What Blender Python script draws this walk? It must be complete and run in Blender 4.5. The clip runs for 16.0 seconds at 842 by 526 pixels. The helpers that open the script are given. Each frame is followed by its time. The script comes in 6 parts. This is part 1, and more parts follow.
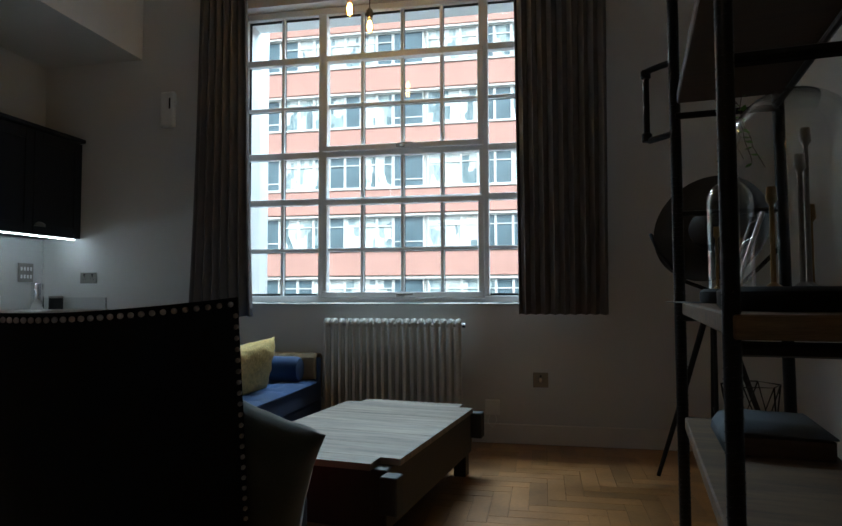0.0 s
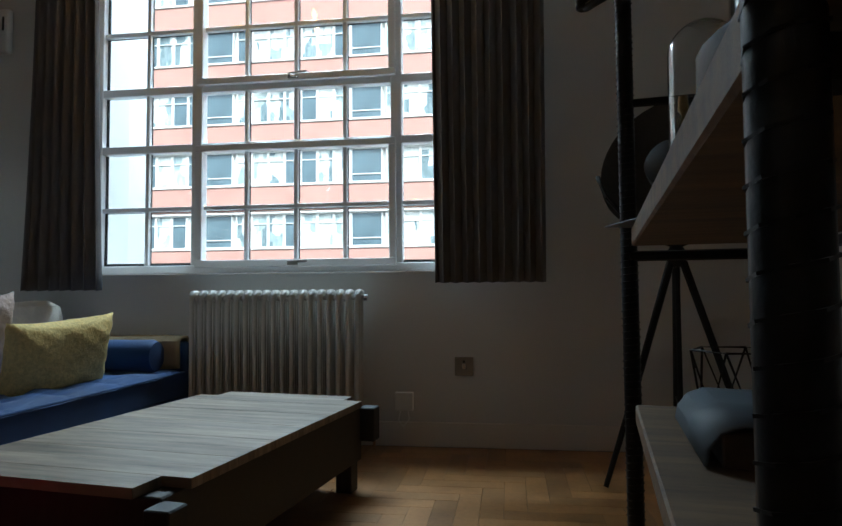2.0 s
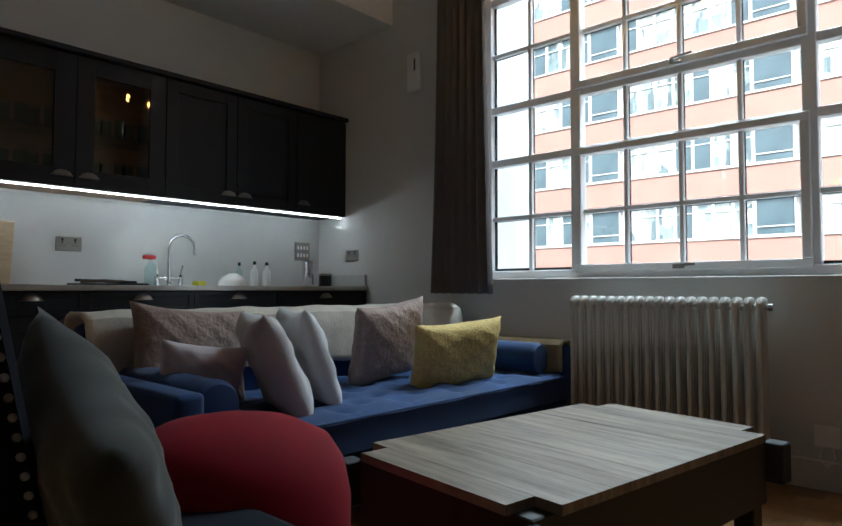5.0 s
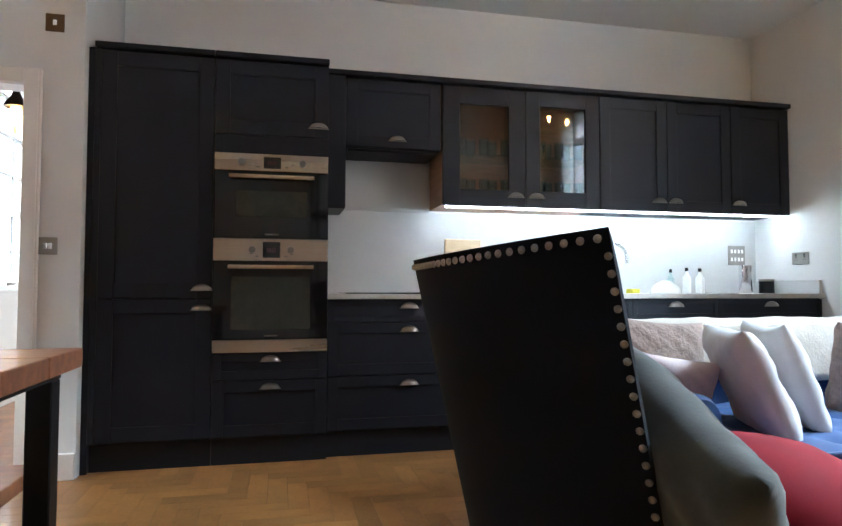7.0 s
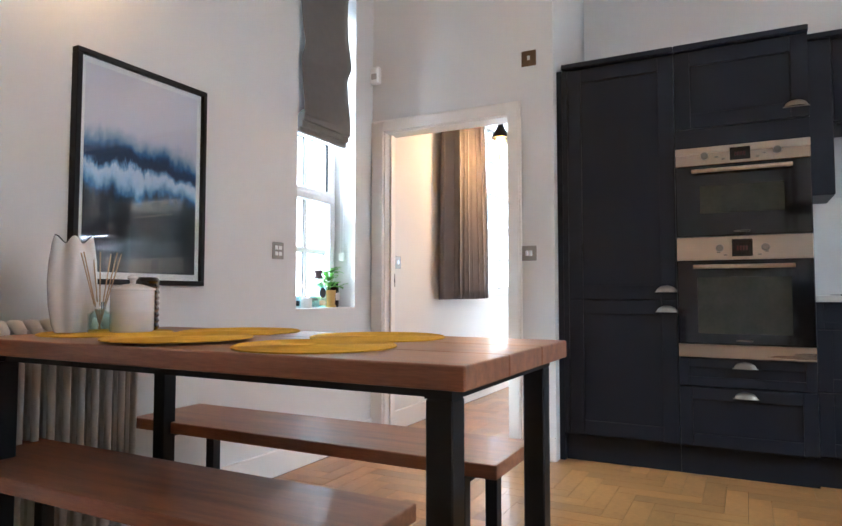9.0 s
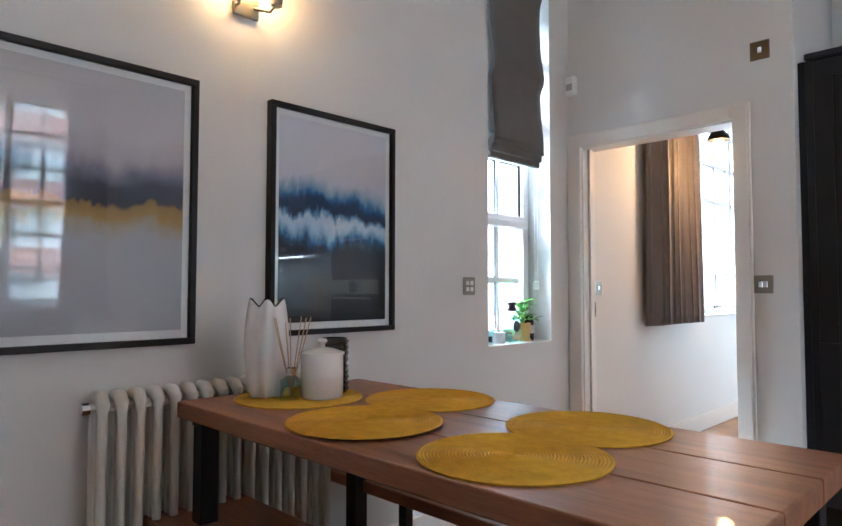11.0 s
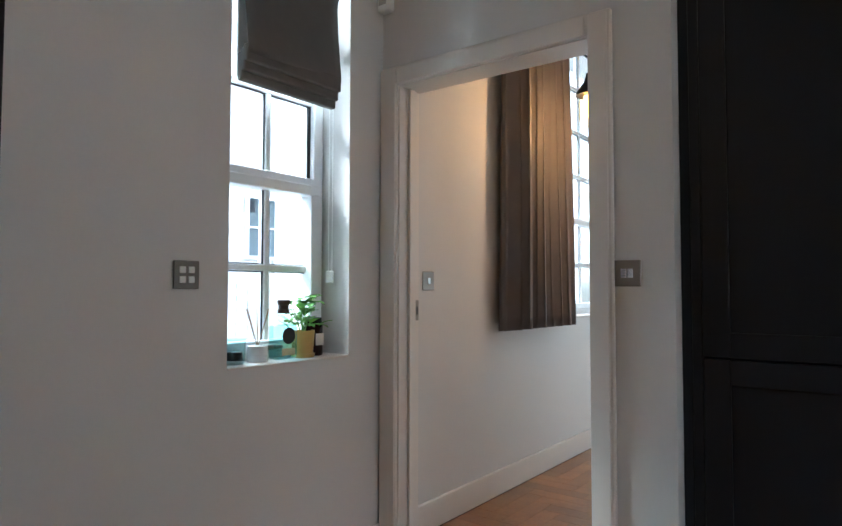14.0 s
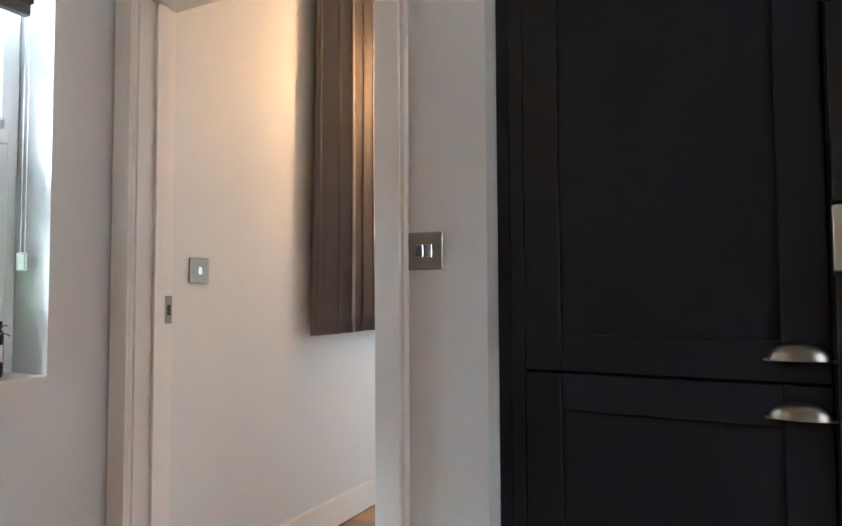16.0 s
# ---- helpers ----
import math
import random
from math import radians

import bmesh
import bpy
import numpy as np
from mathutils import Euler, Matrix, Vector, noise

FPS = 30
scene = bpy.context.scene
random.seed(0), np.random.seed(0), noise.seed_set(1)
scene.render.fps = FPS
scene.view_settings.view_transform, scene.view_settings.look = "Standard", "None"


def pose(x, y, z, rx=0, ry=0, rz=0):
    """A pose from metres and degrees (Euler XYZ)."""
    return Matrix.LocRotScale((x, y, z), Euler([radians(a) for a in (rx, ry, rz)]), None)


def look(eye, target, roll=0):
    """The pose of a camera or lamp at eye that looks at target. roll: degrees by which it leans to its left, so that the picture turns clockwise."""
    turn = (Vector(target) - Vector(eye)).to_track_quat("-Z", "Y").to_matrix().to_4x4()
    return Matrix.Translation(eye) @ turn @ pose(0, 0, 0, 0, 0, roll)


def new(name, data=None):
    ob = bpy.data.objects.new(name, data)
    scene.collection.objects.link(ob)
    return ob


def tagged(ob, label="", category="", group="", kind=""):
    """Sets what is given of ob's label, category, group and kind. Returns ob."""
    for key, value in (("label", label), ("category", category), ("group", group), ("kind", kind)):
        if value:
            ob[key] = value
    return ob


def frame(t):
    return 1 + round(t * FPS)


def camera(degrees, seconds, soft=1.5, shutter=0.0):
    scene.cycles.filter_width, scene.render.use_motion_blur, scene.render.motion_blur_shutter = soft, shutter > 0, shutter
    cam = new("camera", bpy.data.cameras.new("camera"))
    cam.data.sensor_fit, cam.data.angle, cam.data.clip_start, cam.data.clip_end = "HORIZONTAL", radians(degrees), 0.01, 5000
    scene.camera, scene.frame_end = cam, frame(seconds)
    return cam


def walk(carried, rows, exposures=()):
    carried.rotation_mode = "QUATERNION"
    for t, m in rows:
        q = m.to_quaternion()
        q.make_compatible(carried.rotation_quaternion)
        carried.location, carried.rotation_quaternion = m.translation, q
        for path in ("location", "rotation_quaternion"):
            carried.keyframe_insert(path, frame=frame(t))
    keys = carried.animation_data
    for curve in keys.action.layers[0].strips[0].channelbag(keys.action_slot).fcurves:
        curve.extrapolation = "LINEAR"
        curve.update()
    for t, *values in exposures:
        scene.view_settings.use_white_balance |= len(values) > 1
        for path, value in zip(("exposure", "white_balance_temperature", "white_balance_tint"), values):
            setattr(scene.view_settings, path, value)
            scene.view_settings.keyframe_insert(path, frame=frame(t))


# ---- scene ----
cam = camera(67.82, 16.0, 1.5, 0.0)
PATH = [
    (0, (3.957, 0.134, 1.020), (3.5713, 2.0942, 1.1153), -0.17),
    (0.5, (4.018, 0.382, 1.008), (3.6904, 2.3524, 1.1050), -0.21),
    (1, (4.045, 0.649, 0.953), (3.7424, 2.6234, 1.0506), -0.25),
    (1.5, (4.094, 0.876, 0.889), (3.8157, 2.8540, 0.9872), -0.30),
    (2, (4.173, 1.080, 0.820), (3.8945, 3.0583, 0.9190), -0.43),
    (2.5, (4.177, 1.226, 0.806), (3.8629, 3.2000, 0.8844), -0.57),
    (3, (4.131, 1.356, 0.806), (3.7264, 3.3127, 0.8937), -0.32),
    (3.2, (4.112, 1.400, 0.806), (3.6682, 3.3488, 0.8868), -0.44),
    (5.3, (4.167, 1.180, 0.886), (2.6705, 2.5044, 0.9757), 0.08),
    (5.5, (4.143, 1.162, 0.881), (2.5641, 2.3863, 0.9743), 0.01),
    (6, (4.136, 1.099, 0.881), (2.3928, 2.0747, 0.9695), -0.03),
    (6.5, (4.119, 1.033, 0.896), (2.2586, 1.7631, 0.9817), -0.08),
    (7, (4.090, 0.944, 0.925), (2.1410, 1.3837, 1.0104), 0.05),
    (7.5, (4.070, 0.880, 0.939), (2.0780, 1.0270, 1.0240), -0.12),
    (8, (4.084, 0.945, 0.900), (2.0983, 0.7350, 1.0033), -0.20),
    (8.5, (4.100, 0.920, 0.882), (2.1900, 0.3360, 0.9935), -0.18),
    (9, (4.097, 0.911, 0.906), (2.3236, -0.0083, 1.0065), 0.04),
    (9.5, (4.130, 0.894, 0.910), (2.5006, -0.2610, 1.0105), 0.10),
    (9.7, (4.141, 0.893, 0.917), (2.5706, -0.3417, 1.0222), -0.02),
    (11.8, (3.628, 0.642, 1.179), (2.2185, -0.7736, 1.2672), 0.09),
    (12, (3.543, 0.618, 1.178), (2.1265, -0.7918, 1.2634), 0.06),
    (12.5, (3.262, 0.585, 1.171), (1.8284, -0.8070, 1.2544), 0.18),
    (13, (3.042, 0.583, 1.137), (1.5303, -0.7236, 1.2218), 0.01),
    (13.5, (2.879, 0.542, 1.115), (1.3211, -0.7084, 1.2021), 0.04),
    (14, (2.694, 0.520, 1.082), (1.1032, -0.6887, 1.1693), 0.12),
    (14.5, (2.437, 0.505, 1.074), (0.7957, -0.6450, 1.1534), 0.15),
    (15, (2.233, 0.475, 1.018), (0.5415, -0.5888, 1.0960), 0.22),
    (15.5, (2.110, 0.462, 1.020), (0.3480, -0.4480, 1.0980), -0.15),
    (16, (1.945, 0.460, 1.045), (0.1700, -0.4480, 1.1400), -0.30),
]
EXPOSURES = [(0, 1.55, 5700, -1), (3.2, 1.75, 5750, 0), (5.3, 1.9, 6200, 5), (6.0, 2.4, 6300, 6), (6.5, 3.25, 5900, 4), (7.0, 4.1, 5700, 4), (7.6, 4.6, 5400, 3),
             (9.0, 4.7, 5300, 3), (9.7, 4.4, 5300, 3), (12.0, 4.1, 5100, 0), (13.5, 3.5, 5100, -1), (14.5, 3.15, 5600, 0), (15.0, 3.0, 5600, 1), (16.0, 4.1, 5400, 0)]
walk(cam, [(t, look(eye, target, roll)) for t, eye, target, roll in PATH], EXPOSURES)

# ---- world, sun, lamps ----
N = 4.475         # inner face of the north wall
S = -1.20         # inner face of the south wall
DX = 0.70         # room face of the doorway wall
E = 5.45          # inner face of the east wall
HC = 3.75         # high ceiling

world = bpy.data.worlds.new("world")
scene.world = world
world.use_nodes = True
wn = world.node_tree
wn.nodes.clear()
sky = wn.nodes.new("ShaderNodeTexSky")
sky.sky_type, sky.sun_disc, sky.sun_elevation, sky.sun_rotation = "NISHITA", False, radians(42), radians(150)
sky.air_density, sky.dust_density, sky.ozone_density = 1.0, 3.0, 1.0
hsv = wn.nodes.new("ShaderNodeHueSaturation")
hsv.inputs["Saturation"].default_value = 0.35
bg = wn.nodes.new("ShaderNodeBackground")
bg.inputs["Strength"].default_value = 0.15
wo = wn.nodes.new("ShaderNodeOutputWorld")
wn.links.new(sky.outputs[0], hsv.inputs["Color"])
wn.links.new(hsv.outputs[0], bg.inputs["Color"])
wn.links.new(bg.outputs[0], wo.inputs["Surface"])

sun = new("sun", bpy.data.lights.new("sun", "SUN"))
sun.data.energy, sun.data.angle, sun.data.color = 1.4, radians(12), (1.0, 0.97, 0.93)
sun.matrix_world = look((0, 0, 0), (-0.35, 0.6, -0.7))


def lamp(name, kind, energy, color, m, size=0.05, size_y=None):
    data = bpy.data.lights.new(name, kind)
    data.energy, data.color = energy, color
    if kind == "AREA":
        data.shape, data.size, data.size_y = "RECTANGLE", size, size_y or size
    else:
        data.shadow_soft_size = size
    ob = new(name, data)
    ob.matrix_world = m
    return ob


# daylight of the open sky above the street and the lightwell
lamp("sky_light_north", "AREA", 215, (0.74, 0.89, 1.0), look((2.3, 6.6, 4.9), (2.9, 2.0, 0.7)), 2.9, 1.7)
lamp("sky_light_south", "AREA", 20, (0.76, 0.90, 1.0), look((1.3, -3.4, 3.4), (1.4, -0.9, 1.2)), 1.4, 1.4)
lamp("sky_light_hall", "AREA", 28, (0.80, 0.91, 1.0), look((-2.3, -3.6, 3.8), (-1.4, -0.9, 0.9)), 1.8, 1.6)


# ---- materials ----
def mat(name, color, rough=0.6, metal=0.0, vary=0.12, scale=6.0, bump=0.15, bscale=60.0, stretch=(1, 1, 1), coat=0.0, sheen=0.0,
        grain=None, island=0.0, spec=None, bdist=0.002):
    m = bpy.data.materials.new(name)
    m.use_nodes = True
    nt = m.node_tree
    b = nt.nodes["Principled BSDF"]
    b.inputs["Roughness"].default_value, b.inputs["Metallic"].default_value = rough, metal
    b.inputs["Coat Weight"].default_value, b.inputs["Sheen Weight"].default_value = coat, sheen
    if spec is not None:
        b.inputs["Specular IOR Level"].default_value = spec
    co = nt.nodes.new("ShaderNodeTexCoord")
    mp = nt.nodes.new("ShaderNodeMapping")
    mp.inputs["Scale"].default_value = stretch
    nt.links.new(co.outputs["Object"], mp.inputs["Vector"])
    big = nt.nodes.new("ShaderNodeTexNoise")
    big.inputs["Scale"].default_value, big.inputs["Detail"].default_value = scale, 5
    fine = nt.nodes.new("ShaderNodeTexNoise")
    fine.inputs["Scale"].default_value, fine.inputs["Detail"].default_value = bscale, 4
    for n in (big, fine):
        nt.links.new(mp.outputs[0], n.inputs["Vector"])
    add = nt.nodes.new("ShaderNodeMath")
    add.operation, add.use_clamp = "MULTIPLY_ADD", True
    nt.links.new(fine.outputs["Fac"], add.inputs[0])
    add.inputs[1].default_value = 0.4
    nt.links.new(big.outputs["Fac"], add.inputs[2])
    ramp = nt.nodes.new("ShaderNodeValToRGB")
    lo = tuple(c * (1 - vary) for c in color)
    hi = grain if grain else tuple(min(1, c * (1 + vary)) for c in color)
    ramp.color_ramp.elements[0].position, ramp.color_ramp.elements[1].position = 0.45, 0.95
    ramp.color_ramp.elements[0].color, ramp.color_ramp.elements[1].color = (*lo, 1), (*hi, 1)
    nt.links.new(add.outputs[0], ramp.inputs[0])
    out = ramp.outputs[0]
    if island:
        geo = nt.nodes.new("ShaderNodeNewGeometry")
        oi = nt.nodes.new("ShaderNodeObjectInfo")
        sm = nt.nodes.new("ShaderNodeMath")
        sm.operation = "ADD"
        nt.links.new(geo.outputs["Random Per Island"], sm.inputs[0])
        nt.links.new(oi.outputs["Random"], sm.inputs[1])
        fr = nt.nodes.new("ShaderNodeMath")
        fr.operation = "FRACT"
        nt.links.new(sm.outputs[0], fr.inputs[0])
        mr = nt.nodes.new("ShaderNodeMapRange")
        mr.inputs["To Min"].default_value, mr.inputs["To Max"].default_value = 1 - island, 1 + island
        nt.links.new(fr.outputs[0], mr.inputs["Value"])
        hv = nt.nodes.new("ShaderNodeHueSaturation")
        nt.links.new(mr.outputs[0], hv.inputs["Value"])
        nt.links.new(out, hv.inputs["Color"])
        out = hv.outputs[0]
    nt.links.new(out, b.inputs["Base Color"])
    rr = nt.nodes.new("ShaderNodeMapRange")
    rr.inputs["To Min"].default_value, rr.inputs["To Max"].default_value = max(0.02, rough * 0.85), min(1, rough * 1.15)
    nt.links.new(big.outputs["Fac"], rr.inputs["Value"])
    nt.links.new(rr.outputs[0], b.inputs["Roughness"])
    if bump:
        bp = nt.nodes.new("ShaderNodeBump")
        bp.inputs["Strength"].default_value, bp.inputs["Distance"].default_value = bump, bdist
        nt.links.new(add.outputs[0], bp.inputs["Height"])
        nt.links.new(bp.outputs[0], b.inputs["Normal"])
    return m


def glow(name, color, strength):
    m = bpy.data.materials.new(name)
    m.use_nodes = True
    b = m.node_tree.nodes["Principled BSDF"]
    b.inputs["Base Color"].default_value = (*(c * 0.3 for c in color), 1)
    b.inputs["Emission Color"].default_value, b.inputs["Emission Strength"].default_value = (*color, 1), strength
    return m


def glass(name, color=(1, 1, 1), rough=0.0, thin=True, edge=0.6, power=4.0):
    m = bpy.data.materials.new(name)
    m.use_nodes = True
    nt = m.node_tree
    nt.nodes.clear()
    out = nt.nodes.new("ShaderNodeOutputMaterial")
    if thin:
        tr, gl = nt.nodes.new("ShaderNodeBsdfTransparent"), nt.nodes.new("ShaderNodeBsdfGlossy")
        tr.inputs[0].default_value = (*color, 1)
        gl.inputs["Roughness"].default_value = rough
        lw, mx = nt.nodes.new("ShaderNodeLayerWeight"), nt.nodes.new("ShaderNodeMixShader")
        lw.inputs["Blend"].default_value = 0.5
        pw, ma = nt.nodes.new("ShaderNodeMath"), nt.nodes.new("ShaderNodeMath")
        pw.operation, ma.operation = "POWER", "MULTIPLY_ADD"
        pw.inputs[1].default_value, ma.inputs[1].default_value, ma.inputs[2].default_value = power, edge, 0.035
        nt.links.new(lw.outputs["Facing"], pw.inputs[0])
        nt.links.new(pw.outputs[0], ma.inputs[0])
        nt.links.new(ma.outputs[0], mx.inputs[0])
        nt.links.new(tr.outputs[0], mx.inputs[1])
        nt.links.new(gl.outputs[0], mx.inputs[2])
        nt.links.new(mx.outputs[0], out.inputs[0])
    else:
        g = nt.nodes.new("ShaderNodeBsdfGlass")
        g.inputs[0].default_value, g.inputs["Roughness"].default_value = (*color, 1), rough
        nt.links.new(g.outputs[0], out.inputs[0])
    return m


def painted_reflections(name):
    """Old glazing, reflected pale walls and dark openings painted into its colour: blocks of light and dark, drawn
    upright.
    """
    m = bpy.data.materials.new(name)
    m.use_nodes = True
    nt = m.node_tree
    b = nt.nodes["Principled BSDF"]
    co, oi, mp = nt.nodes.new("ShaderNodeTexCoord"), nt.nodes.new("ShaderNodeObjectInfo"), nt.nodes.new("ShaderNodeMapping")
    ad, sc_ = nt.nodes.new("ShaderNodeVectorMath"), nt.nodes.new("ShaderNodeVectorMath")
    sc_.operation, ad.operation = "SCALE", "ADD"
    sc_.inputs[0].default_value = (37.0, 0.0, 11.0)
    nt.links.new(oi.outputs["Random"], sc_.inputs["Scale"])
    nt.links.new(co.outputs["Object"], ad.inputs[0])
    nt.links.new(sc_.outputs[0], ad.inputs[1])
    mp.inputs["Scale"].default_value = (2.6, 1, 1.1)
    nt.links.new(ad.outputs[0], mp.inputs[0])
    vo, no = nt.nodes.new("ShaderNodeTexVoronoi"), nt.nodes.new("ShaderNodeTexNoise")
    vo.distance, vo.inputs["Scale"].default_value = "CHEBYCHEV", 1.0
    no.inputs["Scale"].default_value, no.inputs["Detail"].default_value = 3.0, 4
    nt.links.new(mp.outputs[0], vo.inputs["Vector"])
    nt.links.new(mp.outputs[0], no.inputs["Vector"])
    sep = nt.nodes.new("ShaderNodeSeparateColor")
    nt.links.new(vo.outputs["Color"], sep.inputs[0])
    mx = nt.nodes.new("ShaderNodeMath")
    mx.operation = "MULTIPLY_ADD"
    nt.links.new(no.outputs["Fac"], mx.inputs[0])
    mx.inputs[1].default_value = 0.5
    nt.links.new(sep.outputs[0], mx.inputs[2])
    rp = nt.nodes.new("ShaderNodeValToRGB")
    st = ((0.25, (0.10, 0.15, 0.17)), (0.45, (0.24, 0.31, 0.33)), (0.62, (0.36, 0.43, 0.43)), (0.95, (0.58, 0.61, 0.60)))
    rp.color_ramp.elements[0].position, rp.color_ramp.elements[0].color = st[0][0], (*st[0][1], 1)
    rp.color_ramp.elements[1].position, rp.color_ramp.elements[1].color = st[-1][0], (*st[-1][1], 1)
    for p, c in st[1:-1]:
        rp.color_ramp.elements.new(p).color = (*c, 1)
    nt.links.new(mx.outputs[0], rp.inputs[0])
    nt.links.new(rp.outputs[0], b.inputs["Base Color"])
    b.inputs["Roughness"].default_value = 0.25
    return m


